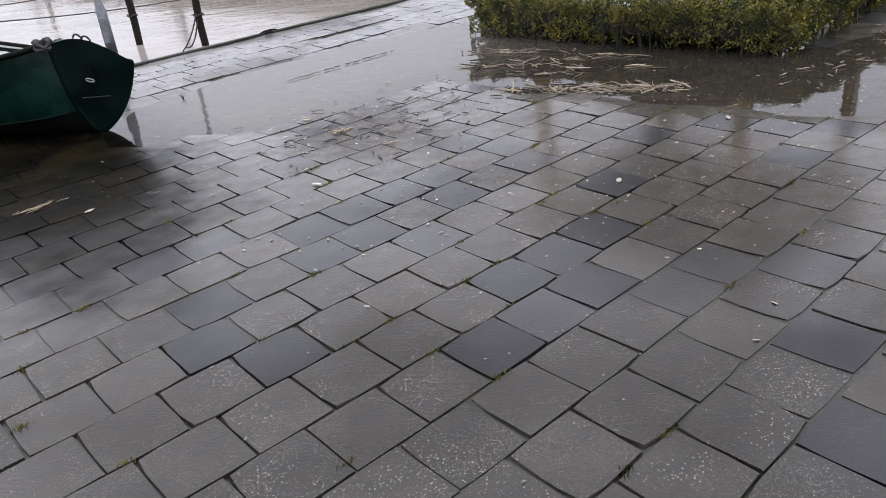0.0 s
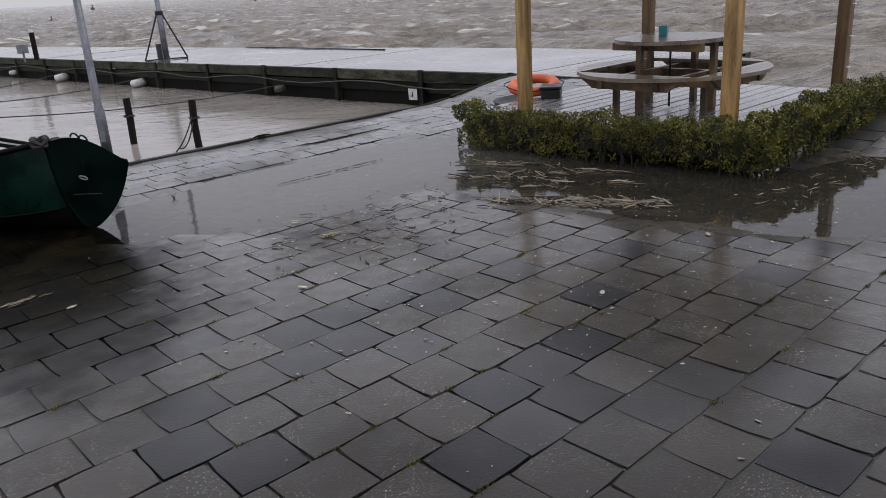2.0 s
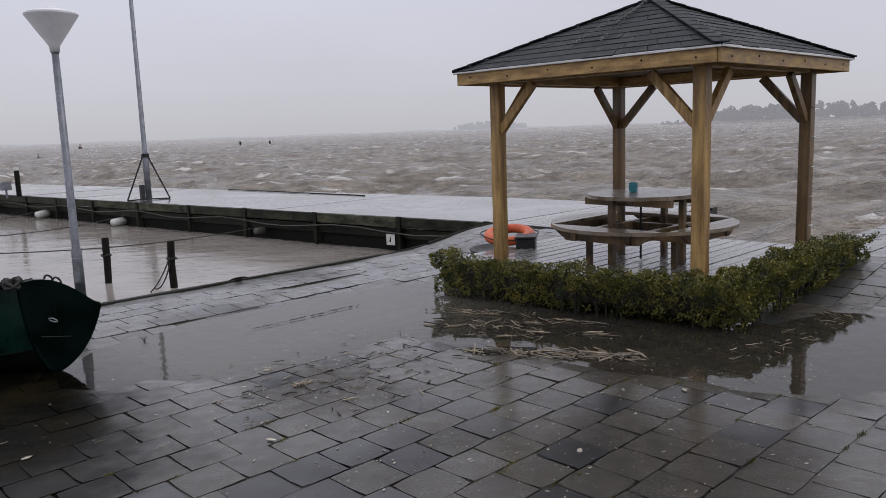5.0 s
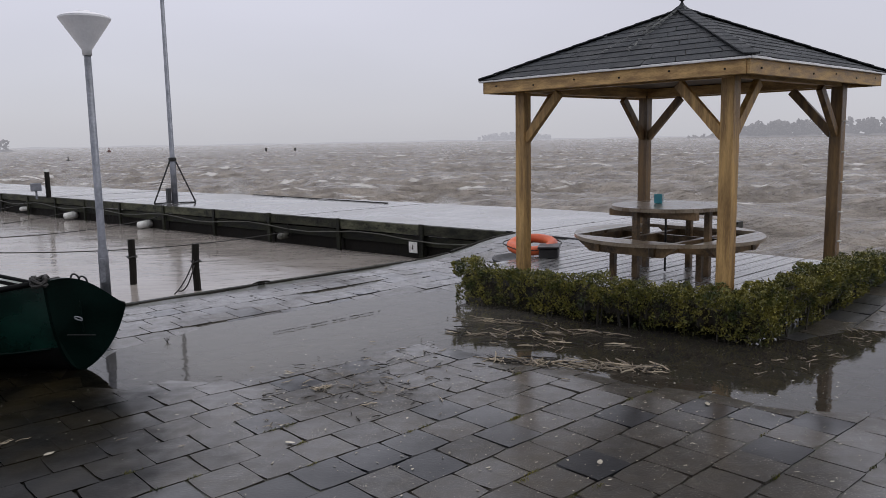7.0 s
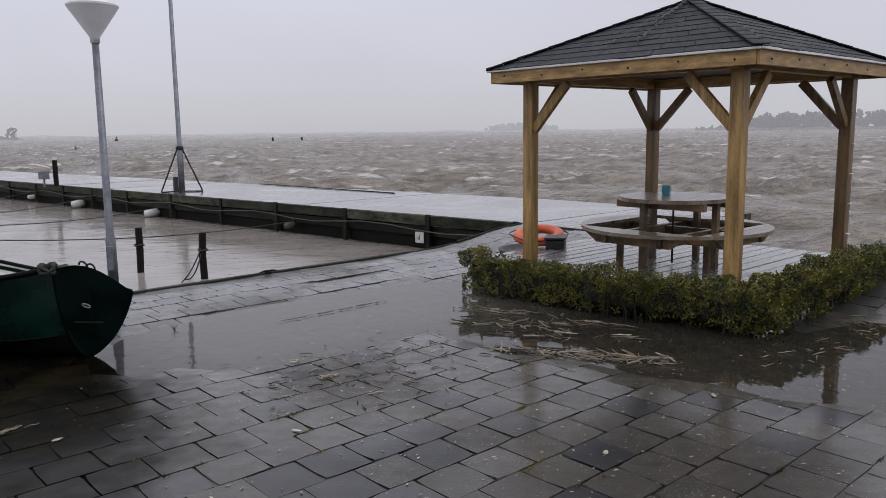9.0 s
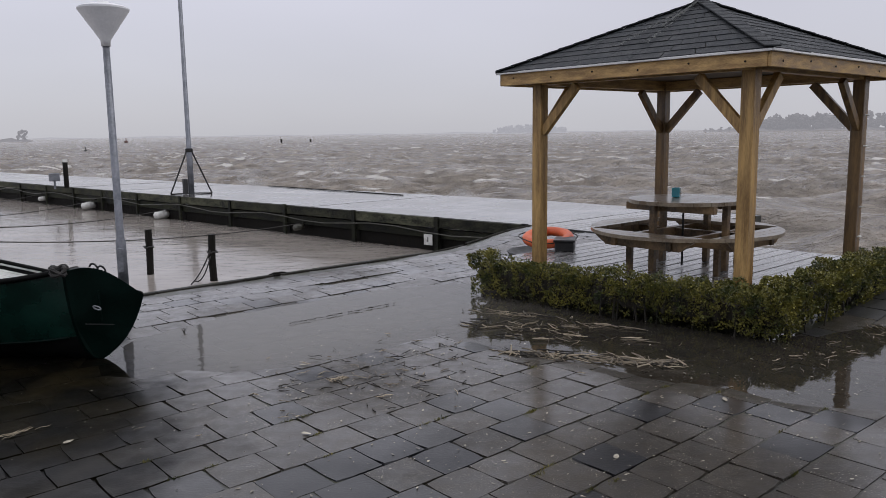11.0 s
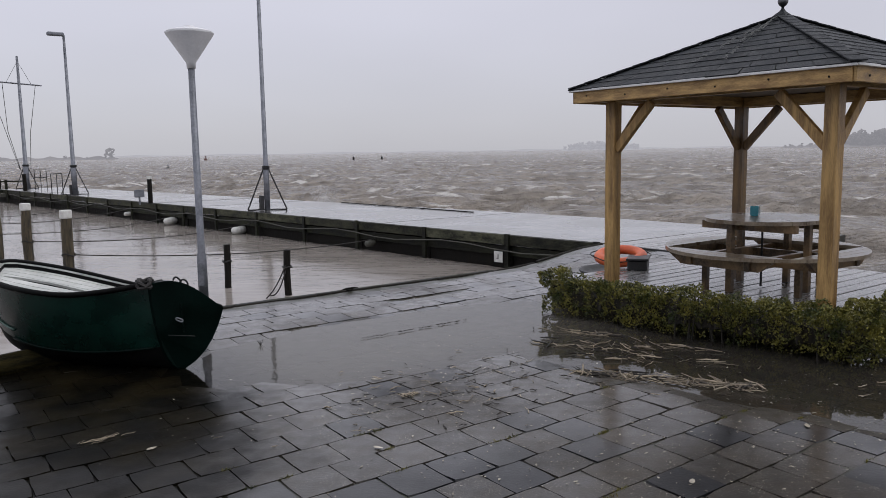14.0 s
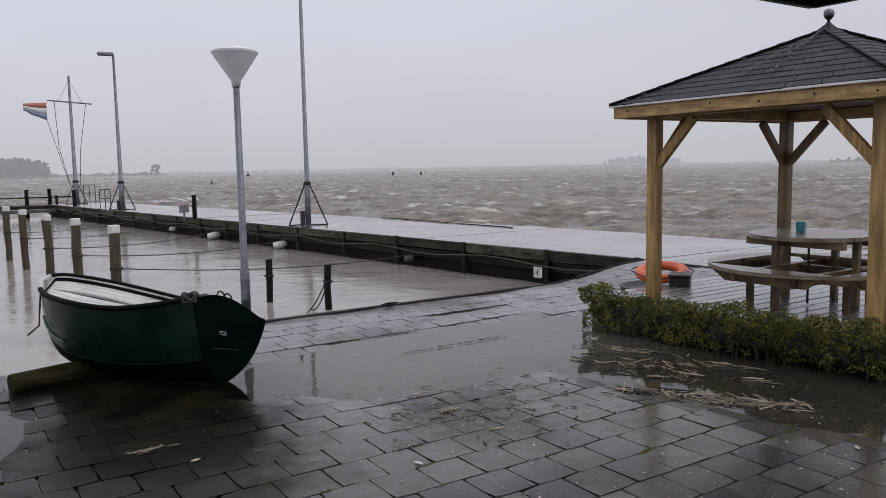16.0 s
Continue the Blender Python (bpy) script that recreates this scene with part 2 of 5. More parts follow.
M_PILE = mat("tarred_wood_pile", (0.005, 0.0045, 0.004), (0.018, 0.016, 0.013), (0.55, 0.85), 5.0, 30.0, 0.6, 0.01, stretch=(4, 4, 0.6), spec=0.15)
M_LOG = mat("wet_mossy_log", (0.005, 0.0045, 0.002), (0.040, 0.033, 0.011), (0.6, 0.85), 5.0, 30.0, 0.6, 0.01, stretch=(0.6, 4, 4), spec=0.1)
M_PILE_B = mat("weathered_wood_pile", (0.016, 0.013, 0.008), (0.10, 0.078, 0.043), (0.45, 0.75), 5.0, 30.0, 0.6, 0.01, stretch=(4, 4, 0.6))
M_WHITE = mat("white_paint", (0.55, 0.55, 0.52), (0.75, 0.75, 0.72), (0.4, 0.6), 8.0, 40.0, 0.1)
M_ROPE = mat("dark_wet_rope", (0.008, 0.0075, 0.007), (0.036, 0.033, 0.030), (0.6, 0.8), 20.0, 120.0, 0.5)
M_HULL = mat("green_boat_paint", (0.0006, 0.009, 0.0066), (0.003, 0.024, 0.0175), (0.2, 0.35), 4.0, 40.0, 0.06, 0.004, coat=0.15, spec=0.35)
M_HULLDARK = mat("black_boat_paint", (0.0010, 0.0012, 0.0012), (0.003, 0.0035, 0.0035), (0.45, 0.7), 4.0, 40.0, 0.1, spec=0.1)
# the hull's green, darkened to stand for its shaded side
M_HULL_SHADED = mat("blackish_green_boat_paint", (0.0004, 0.0036, 0.0027), (0.0012, 0.0078, 0.006), (0.3, 0.5), 4.0, 40.0, 0.08, spec=0.08)
M_STRAKE = mat("pale_green_strake", (0.035, 0.07, 0.058), (0.07, 0.12, 0.10), (0.2, 0.3), 4.0, 40.0, 0.06)
M_INSIDE = mat("pale_boat_inside", (0.42, 0.44, 0.41), (0.62, 0.63, 0.6), (0.35, 0.6), 4.0, 40.0, 0.15)
M_LEAF = mat("privet_leaf", (0.024, 0.039, 0.007), (0.205, 0.182, 0.032), (0.45, 0.65), 5.0, 25.0, 0.1, vary=0.4)
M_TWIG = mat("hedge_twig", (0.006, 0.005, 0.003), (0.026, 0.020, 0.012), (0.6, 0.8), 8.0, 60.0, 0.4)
M_REED = mat("dead_reed", (0.11, 0.085, 0.055), (0.36, 0.30, 0.21), (0.35, 0.6), 6.0, 40.0, 0.2, vary=0.55)
M_FALLEN = mat("fallen_leaf", (0.19, 0.165, 0.115), (0.48, 0.44, 0.36), (0.4, 0.6), 9.0, 60.0, 0.2, vary=0.35)
M_LICHEN = mat("grey_lichen", (0.16, 0.165, 0.16), (0.34, 0.345, 0.33), (0.7, 0.9), 9.0, 60.0, 0.3)
M_FABRIC = mat("parasol_fabric", (0.10, 0.10, 0.095), (0.16, 0.16, 0.15), (0.7, 0.9), 5.0, 200.0, 0.2)
M_FRAME = mat("dark_metal_frame", (0.012, 0.012, 0.012), (0.03, 0.03, 0.03), (0.3, 0.5), 5.0, 50.0, 0.05, metal=0.5)
M_SPRAY = mat("water_spray", (0.7, 0.7, 0.7), (0.85, 0.85, 0.85), (0.6, 0.8), 6.0, 50.0, 0.0)
spray_nodes, spray_links = M_SPRAY.node_tree.nodes, M_SPRAY.node_tree.links
spray_mix, spray_clear = spray_nodes.new("ShaderNodeMixShader"), spray_nodes.new("ShaderNodeBsdfTransparent")
spray_mix.inputs[0].default_value = 0.42
spray_links.new(spray_clear.outputs[0], spray_mix.inputs[1])
spray_links.new(spray_nodes["Principled BSDF"].outputs[0], spray_mix.inputs[2])
spray_links.new(spray_mix.outputs[0], spray_nodes["Material Output"].inputs[0])
M_RED = mat("flag_red", (0.45, 0.17, 0.13), (0.52, 0.21, 0.16), (0.7, 0.9), 5.0, 80.0, 0.1)
M_FBUOY = mat("dull_red_buoy_paint", (0.10, 0.05, 0.045), (0.15, 0.075, 0.065), (0.5, 0.7), 4.0, 30.0, 0.1)
M_FWHITE = mat("flag_white", (0.6, 0.6, 0.6), (0.7, 0.7, 0.7), (0.7, 0.9), 5.0, 80.0, 0.1)
M_FBLUE = mat("flag_blue", (0.2, 0.22, 0.32), (0.25, 0.27, 0.36), (0.7, 0.9), 5.0, 80.0, 0.1)


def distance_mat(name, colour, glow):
    """Land seen through kilometres of wet air: dull, the haze's grey light painted on as emission."""
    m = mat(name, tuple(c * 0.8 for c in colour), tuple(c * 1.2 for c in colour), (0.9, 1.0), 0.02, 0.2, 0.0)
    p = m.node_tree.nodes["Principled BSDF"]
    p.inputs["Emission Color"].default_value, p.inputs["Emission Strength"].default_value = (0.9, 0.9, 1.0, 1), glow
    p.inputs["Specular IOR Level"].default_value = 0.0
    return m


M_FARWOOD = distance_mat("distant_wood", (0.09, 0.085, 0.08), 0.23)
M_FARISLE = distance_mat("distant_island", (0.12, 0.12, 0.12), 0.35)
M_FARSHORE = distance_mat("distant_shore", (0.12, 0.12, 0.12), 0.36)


def water_mat(name, shallow, deep, ripple, size, foam):
    m = bpy.data.materials.new(name)
    m.use_nodes = True
    n, l = m.node_tree.nodes, m.node_tree.links
    p = n["Principled BSDF"]
    geo = n.new("ShaderNodeNewGeometry")
    mp = n.new("ShaderNodeMapping")
    turn = n.new("ShaderNodeMapping")
    turn.inputs["Rotation"].default_value = (0, 0, radians(-140))
    mp.inputs["Scale"].default_value = (1.0, 1.9, 1.0)
    l.new(geo.outputs["Position"], turn.inputs[0])
    l.new(turn.outputs[0], mp.inputs[0])
    w1, w2, w3 = (n.new("ShaderNodeTexNoise") for _ in range(3))
    for node, s, d in ((w1, size, 6.0), (w2, size * 4.5, 4.0), (w3, size * 0.55, 8.0)):
        node.inputs["Scale"].default_value, node.inputs["Detail"].default_value = s, d
        l.new(mp.outputs[0], node.inputs["Vector"])
    s1 = n.new("ShaderNodeMath")
    s1.operation = "MULTIPLY_ADD"
    s1.inputs[1].default_value = 0.35
    l.new(w2.outputs[0], s1.inputs[0])
    l.new(w1.outputs[0], s1.inputs[2])
    bp = n.new("ShaderNodeBump")
    bp.inputs["Strength"].default_value, bp.inputs["Distance"].default_value = 1.0, ripple
    l.new(s1.outputs[0], bp.inputs["Height"])
    l.new(bp.outputs[0], p.inputs["Normal"])
    tone = n.new("ShaderNodeValToRGB")
    tone.color_ramp.elements[0].position, tone.color_ramp.elements[0].color = 0.35, (*deep, 1)
    tone.color_ramp.elements[1].position, tone.color_ramp.elements[1].color = 0.68, (*shallow, 1)
    l.new(w1.outputs[0], tone.inputs[0])
    colour = tone.outputs[0]
    p.inputs["Roughness"].default_value, p.inputs["IOR"].default_value = 0.12, 1.33
    if foam:
        sepz = n.new("ShaderNodeSeparateXYZ")
        l.new(geo.outputs["Position"], sepz.inputs[0])
        crest = n.new("ShaderNodeMapRange")
        crest.inputs[1].default_value, crest.inputs[2].default_value = -0.42, 0.08
        crest.inputs[3].default_value, crest.inputs[4].default_value = -0.16, 0.10
        l.new(sepz.outputs[2], crest.inputs[0])
        add = n.new("ShaderNodeMath")
        l.new(crest.outputs[0], add.inputs[0])
        l.new(w3.outputs[0], add.inputs[1])
        cut = n.new("ShaderNodeMapRange")
        cut.inputs[1].default_value, cut.inputs[2].default_value = 0.54, 0.62
        l.new(add.outputs[0], cut.inputs[0])
        mix = n.new("ShaderNodeMix")
        mix.data_type = "RGBA"
        l.new(cut.outputs[0], mix.inputs[0])
        l.new(colour, mix.inputs[6])
        mix.inputs[7].default_value = (0.62, 0.60, 0.57, 1)
        colour = mix.outputs[2]
        rr = n.new("ShaderNodeMapRange")
        rr.inputs[3].default_value, rr.inputs[4].default_value = 0.12, 0.8
        l.new(cut.outputs[0], rr.inputs[0])
        l.new(rr.outputs[0], p.inputs["Roughness"])
    l.new(colour, p.inputs["Base Color"])
    return m


M_LAKE = water_mat("rough_brown_lake", (0.315, 0.276, 0.230), (0.138, 0.118, 0.096), 0.55, 1.1, True)
M_HARBOUR = water_mat("sheltered_brown_water", (0.325, 0.295, 0.268), (0.245, 0.222, 0.20), 0.022, 0.55, False)

M_PUDDLE = bpy.data.materials.new("rain_puddle")
M_PUDDLE.use_nodes = True
pn, pl = M_PUDDLE.node_tree.nodes, M_PUDDLE.node_tree.links
for node in list(pn):
    if node.type == "BSDF_PRINCIPLED":
        pn.remove(node)
p_clear, p_gloss, p_mix, p_fres = (pn.new("ShaderNode" + k) for k in ("BsdfTransparent", "BsdfGlossy", "MixShader", "Fresnel"))
p_clear.inputs[0].default_value = (0.62, 0.56, 0.46, 1)
p_gloss.inputs["Roughness"].default_value = 0.03
p_fres.inputs["IOR"].default_value = 1.52
p_noise, p_bump, p_geo = pn.new("ShaderNodeTexNoise"), pn.new("ShaderNodeBump"), pn.new("ShaderNodeNewGeometry")
p_noise.inputs["Scale"].default_value, p_noise.inputs["Detail"].default_value = 9.0, 3.0
p_bump.inputs["Strength"].default_value, p_bump.inputs["Distance"].default_value = 0.25, 0.004
pl.new(p_geo.outputs["Position"], p_noise.inputs["Vector"])
pl.new(p_noise.outputs[0], p_bump.inputs["Height"])
pl.new(p_bump.outputs[0], p_gloss.inputs["Normal"])
pl.new(p_bump.outputs[0], p_fres.inputs["Normal"])
pl.new(p_fres.outputs[0], p_mix.inputs[0])
p_silt_gleam, p_body = pn.new("ShaderNodeBsdfDiffuse"), pn.new("ShaderNodeMixShader")
p_silt_gleam.inputs[0].default_value = (0.188, 0.174, 0.147, 1)
# silt along the quay, pale to imitate sky gleam; thinned where hedge and boat reflect
p_sep, p_range = pn.new("ShaderNodeSeparateXYZ"), pn.new("ShaderNodeMapRange")
p_range.inputs[1].default_value, p_range.inputs[2].default_value = 4.3, 5.5
p_range.inputs[3].default_value, p_range.inputs[4].default_value = 0.13, 0.46
pl.new(p_geo.outputs["Position"], p_sep.inputs[0])
pl.new(p_sep.outputs[1], p_range.inputs[0])
p_clean, p_share = pn.new("ShaderNodeMapRange"), pn.new("ShaderNodeMath")
p_clean.inputs[1].default_value, p_clean.inputs[2].default_value = 1.9, 2.7
p_clean.inputs[3].default_value = 0.03
p_share.operation = "MULTIPLY"
pl.new(p_sep.outputs[0], p_clean.inputs[0])
pl.new(p_clean.outputs[0], p_share.inputs[0])
pl.new(p_range.outputs[0], p_share.inputs[1])
pl.new(p_share.outputs[0], p_body.inputs[0])
pl.new(p_clear.outputs[0], p_body.inputs[1])
pl.new(p_silt_gleam.outputs[0], p_body.inputs[2])
pl.new(p_body.outputs[0], p_mix.inputs[1])
pl.new(p_gloss.outputs[0], p_mix.inputs[2])
pl.new(p_mix.outputs[0], next(k for k in pn if k.type == "OUTPUT_MATERIAL").inputs[0])


# ---- mesh helpers ----
def mesh_of(name, bm, material, smooth=False, closed=True):
    me = bpy.data.meshes.new(name)
    if closed:
        bmesh.ops.recalc_face_normals(bm, faces=bm.faces)
    bm.to_mesh(me)
    bm.free()
    me.materials.append(material)
    if smooth:
        for f in me.polygons:
            f.use_smooth = True
    return me


def thing(name, x, y, z, rz=0.0, label="", category="", group="", kind=""):
    ob = new(name)
    ob.matrix_world = pose(x, y, z, 0, 0, rz)
    ob.empty_display_size = 0.1
    return tagged(ob, label, category, group, kind)


def part(name, bm, material, parent=None, label="", smooth=False):
    ob = new(name, mesh_of(name, bm, material, smooth))
    if parent:
        ob.parent = parent
    if label:
        tagged(ob, label)
    return ob


def box(bm, cx, cy, cz, sx, sy, sz, m=None, bevel=0.0):
    r = bmesh.ops.create_cube(bm, size=1.0, matrix=(m or Matrix()) @ Matrix.Translation((cx, cy, cz)) @ Matrix.Diagonal((sx, sy, sz, 1)))
    if bevel:
        edges = list({e for v in r["verts"] for e in v.link_edges})
        bmesh.ops.bevel(bm, geom=edges, offset=bevel, segments=1, affect="EDGES", profile=0.5)
    return bm


def solid(cx, cy, cz, sx, sy, sz, m=None, bevel=0.004):
    return box(bmesh.new(), cx, cy, cz, sx, sy, sz, m, bevel)


def beam(a, b, w, h, bevel=0.004):
    """A squared timber from a to b, w across and h high."""
    a, b = Vector(a), Vector(b)
    d = b - a
    q = d.to_track_quat("X", "Z").to_matrix().to_4x4()
    return solid(0, 0, 0, d.length, w, h, Matrix.Translation((a + b) / 2) @ q, bevel)


def tube(points, radii, sides=10, bm=None, cap=True):
    """A round tube along points; radii is one number or one per point."""
    bm = bm or bmesh.new()
    pts = [Vector(p) for p in points]
    if not isinstance(radii, (list, tuple)):
        radii = [radii] * len(pts)
    rings = []
    for i, p in enumerate(pts):
        d = (pts[min(i + 1, len(pts) - 1)] - pts[max(i - 1, 0)]).normalized()
        side = d.cross(Vector((0, 0, 1)))
        if side.length < 0.3:
            side = Vector((1, 0, 0))
        side.normalize()
        up = side.cross(d)
        rings.append([bm.verts.new(p + radii[i] * (side * math.cos(k * math.tau / sides) + up * math.sin(k * math.tau / sides))) for k in range(sides)])
    for r0, r1 in zip(rings, rings[1:]):
        for k in range(sides):
            bm.faces.new((r0[k], r0[(k + 1) % sides], r1[(k + 1) % sides], r1[k]))
    if cap:
        bm.faces.new(rings[0][::-1])
        bm.faces.new(rings[-1])
    return bm


def lathe(profile, sides=24, bm=None):
    """A turned shape from (radius, height) pairs."""
    bm = bm or bmesh.new()
    rings = [[bm.verts.new((r * math.cos(k * math.tau / sides), r * math.sin(k * math.tau / sides), z)) for k in range(sides)] for r, z in profile]
    for r0, r1 in zip(rings, rings[1:]):
        for k in range(sides):
            bm.faces.new((r0[k], r0[(k + 1) % sides], r1[(k + 1) % sides], r1[k]))
    bm.faces.new(rings[0][::-1])
    bm.faces.new(rings[-1])
    return bm


def prism(outline, z0, z1, bm=None):
    bm = bm or bmesh.new()
    lo = [bm.verts.new((x, y, z0)) for x, y in outline]
    hi = [bm.verts.new((x, y, z1)) for x, y in outline]
    n = len(outline)
    bm.faces.new(lo[::-1])
    bm.faces.new(hi)
    for i in range(n):
        bm.faces.new((lo[i], lo[(i + 1) % n], hi[(i + 1) % n], hi[i]))
    return bm


def smoothstep(a, b, x):
    k = min(1.0, max(0.0, (x - a) / (b - a)))
    return k * k * (3 - 2 * k)


# ---- ground, quay, jetty, water ----
WATER, DECK = -0.42, 0.22
QUAY, INLET, NOTCH = 8.56, 7.62, 1.3          # edges of the quay, the second one beside the boat
EAST = 13.2                       # far edge of the paved land
BASIN = (9.62, 3.34, 6.56)        # west, south and north sides of the small basin behind the gazebo


def bowl(x, y, cx, cy, rx, ry):
    return max(0.0, 1 - ((x - cx) / rx) ** 2 - ((y - cy) / ry) ** 2)


def land(x, y):
    """Height of the paving: nearly level, hollow where the puddles stand, rising to the jetty."""
    z = 0.010 + 0.006 * noise.noise((x * 0.7, y * 0.7, 3.1))
    z += 0.004 * noise.noise((x * 2.4, y * 2.4, 6.0))
    z -= 0.022 * bowl(x, y, 5.28, 7.48, 0.75, 0.22)
    z -= 0.045 * bowl(x, y, 4.0, 6.05, 2.9, 1.15)
    z -= 0.048 * bowl(x, y, 5.5, 3.9, 1.3, 2.3)
    z -= 0.036 * bowl(x, y, 6.4, 1.95, 2.0, 0.95)
    z -= 0.042 * bowl(x, y, -0.3, 6.0, 0.95, 1.1)
    z -= 0.016 * bowl(x, y, 3.7, 4.9, 1.5, 1.1)
    return z + (DECK - 0.02) * smoothstep(7.1, 9.4, x)


def sheet(name, xs, ys, height, material, keep=None):
    bm = bmesh.new()
    grid = [[bm.verts.new((x, y, height(x, y))) for y in ys] for x in xs]
    for i in range(len(xs) - 1):
        for j in range(len(ys) - 1):
            if keep is None or keep((xs[i] + xs[i + 1]) / 2, (ys[j] + ys[j + 1]) / 2):
                bm.faces.new((grid[i][j], grid[i + 1][j], grid[i + 1][j + 1], grid[i][j + 1]))
    for f in bm.faces:
        f.normal_update()
    loose = [v for v in bm.verts if not v.link_faces]
    bmesh.ops.delete(bm, geom=loose, context="VERTS")
    return new(name, mesh_of(name, bm, material, True, False))


xs = [-900, -300, -100, -40, -15, -6, -3] + [-2 + 0.15 * i for i in range(102)]
xs = [x for x in xs if x < EAST - 0.05] + [EAST]
ys = [-900, -300, -100, -40, -15, -6, -3] + [-2 + 0.15 * i for i in range(64)] + [INLET] + [7.75 + 0.15 * i for i in range(6)]
ys = sorted(y for y in ys if y < QUAY - 0.2) + [QUAY - 0.12]
ground = sheet("ground", xs, ys, lambda x, y: land(x, y) - 0.0105 + 0.0015 * smoothstep(4.2, 6.2, x + y) + 0.0068 * max(-0.8, min(1.0, 2.6 * noise.noise((x * 1.1, y * 1.1, 8.0)) + 1.2 * noise.noise((x * 3.1, y * 3.1, 1.0)))), M_SAND, lambda x, y: (x > NOTCH or y < INLET) and not (x > BASIN[0] and BASIN[1] < y < BASIN[2]))
tagged(ground, "dark wet joint sand and moss under concrete paving", "ground", kind="structure")

quay = thing("quay_wall", 0, 0, 0, 0, "dark algae-stained concrete quay wall above the water", "quay wall", kind="structure")
part("wall_face", solid((NOTCH + EAST) / 2, QUAY - 0.26, -1.06, EAST - NOTCH, 0.2, 1.9), M_QUAYWALL, quay)
part("wall_face", solid(-30, INLET - 0.12, -1.08, 62.6, 0.2, 1.98), M_QUAYWALL, quay)
part("wall_face", solid(NOTCH - 0.1, (QUAY + INLET) / 2 - 0.17, -1.06, 0.2, QUAY - INLET - 0.2, 1.96), M_QUAYWALL, quay)
part("wall_face", solid(EAST + 0.1, BASIN[1] - 46.0, -0.9, 0.2, 92.0, 2.2), M_QUAYWALL, quay)
part("wall_face", solid(EAST + 0.1, (BASIN[2] + QUAY) / 2, -0.9, 0.2, QUAY - BASIN[2], 2.2), M_QUAYWALL, quay)
part("wall_face", solid(BASIN[0] + 0.06, (BASIN[1] + BASIN[2]) / 2, -0.90, 0.12, BASIN[2] - BASIN[1], 2.1), M_QUAYWALL, quay)
part("wall_face", solid((BASIN[0] + EAST) / 2, BASIN[2] + 0.06, -0.90, EAST - BASIN[0], 0.12, 2.1), M_QUAYWALL, quay)
part("wall_face", solid((BASIN[0] + EAST) / 2, BASIN[1] - 0.06, -0.92, EAST - BASIN[0], 0.12, 2.1), M_QUAYWALL, quay)

# a fan of waves out to the horizon
def swell(x, y, spread):
    a, b = x * 0.80 + y * 0.60, -x * 0.60 + y * 0.80
    big = noise.noise((a * 0.16, b * 0.06, 0.3))
    chop = noise.noise((a * 0.42 + big, b * 0.17, 7.7))
    rip = noise.noise((a * 1.3, b * 0.6, 2.2))
    keep = 1 / (1 + (spread / 2.2) ** 2)
    return 0.55 * (1 - abs(chop)) ** 3 * keep - 0.26 * keep + 0.22 * big + 0.05 * rip * keep


bm = bmesh.new()
rows, r, ring_prev = [], 3.0, None
cx, cy = 4.0, 6.0
rings = []
while r < 4200:
    step = 0.14 + r * 0.0075 if r < 400 else r * 0.06
    rings.append((r, step))
    r += step
N = 520
for r, step in rings:
    ring = []
    for k in range(N + 1):
        ang = radians(-50 + 200 * k / N)
        x, y = cx + r * math.cos(ang), cy + r * math.sin(ang)
        near_edge = x - (10.487 - 0.1165 * y)          # over nought on the lake side of the jetty
        open_water = smoothstep(0.5, 3.0, near_edge) if y > QUAY else smoothstep(EAST, EAST + 2.0, x)
        if y > 44:
            open_water = 1.0
        if BASIN[1] < y < BASIN[2] and x > BASIN[0]:
            open_water = 0.5 * smoothstep(10.6, 14.0, x) + 0.5 * smoothstep(EAST, EAST + 2.0, x)
        ring.append(bm.verts.new((x, y, WATER + open_water * swell(x, y, max(step, r * 0.006)) + (1 - open_water) * 0.012 * noise.noise((x * 2.2, y * 3.1, 1.0)))))
    rows.append(ring)
for r0, r1 in zip(rows, rows[1:]):
    for k in range(N):
        bm.faces.new((r0[k], r1[k], r1[k + 1], r0[k + 1]))
lake = new("lake_water", mesh_of("lake_water", bm, M_LAKE, True, False))
tagged(lake, "rough grey-brown lake with wind-torn white crests", "water", kind="structure")
bm = bmesh.new()
outline = [(-200, INLET - 0.2), (NOTCH, INLET - 0.2), (NOTCH, QUAY - 0.3), (9.5, QUAY - 0.3), (5.3, 44.2), (-200, 44.2)]
bm.faces.new([bm.verts.new((x, y, WATER + 0.016)) for x, y in outline])
harbour = new("harbour_water", mesh_of("harbour_water", bm, M_HARBOUR, False, False))
bm = bmesh.new()
bm.faces.new([bm.verts.new((x, y, WATER + 0.075)) for x, y in ((BASIN[0], BASIN[1]), (12.4, BASIN[1]), (12.0, 4.4), (12.7, 5.5), (12.2, BASIN[2]), (BASIN[0], BASIN[2]))])
tagged(new("basin_water", mesh_of("basin_water", bm, M_HARBOUR, False, False)), "calmer grey water behind the wooden deck", "water", kind="structure")
tagged(harbour, "sheltered rippled brown harbour water behind the jetty", "water", kind="structure")


def edge_in(y):
    return 10.487 - 0.1165 * y


def edge_out(y):
    return 13.25 - (y - 10.5) * 0.152


jetty = thing("jetty", 9.4, 8.6, DECK, 0, "long low jetty with wet grey concrete top and mossy timber side", "jetty", kind="structure")
def on_jetty(ob):
    ob.parent = jetty
    ob.matrix_parent_inverse = jetty.matrix_world.inverted()
    return ob


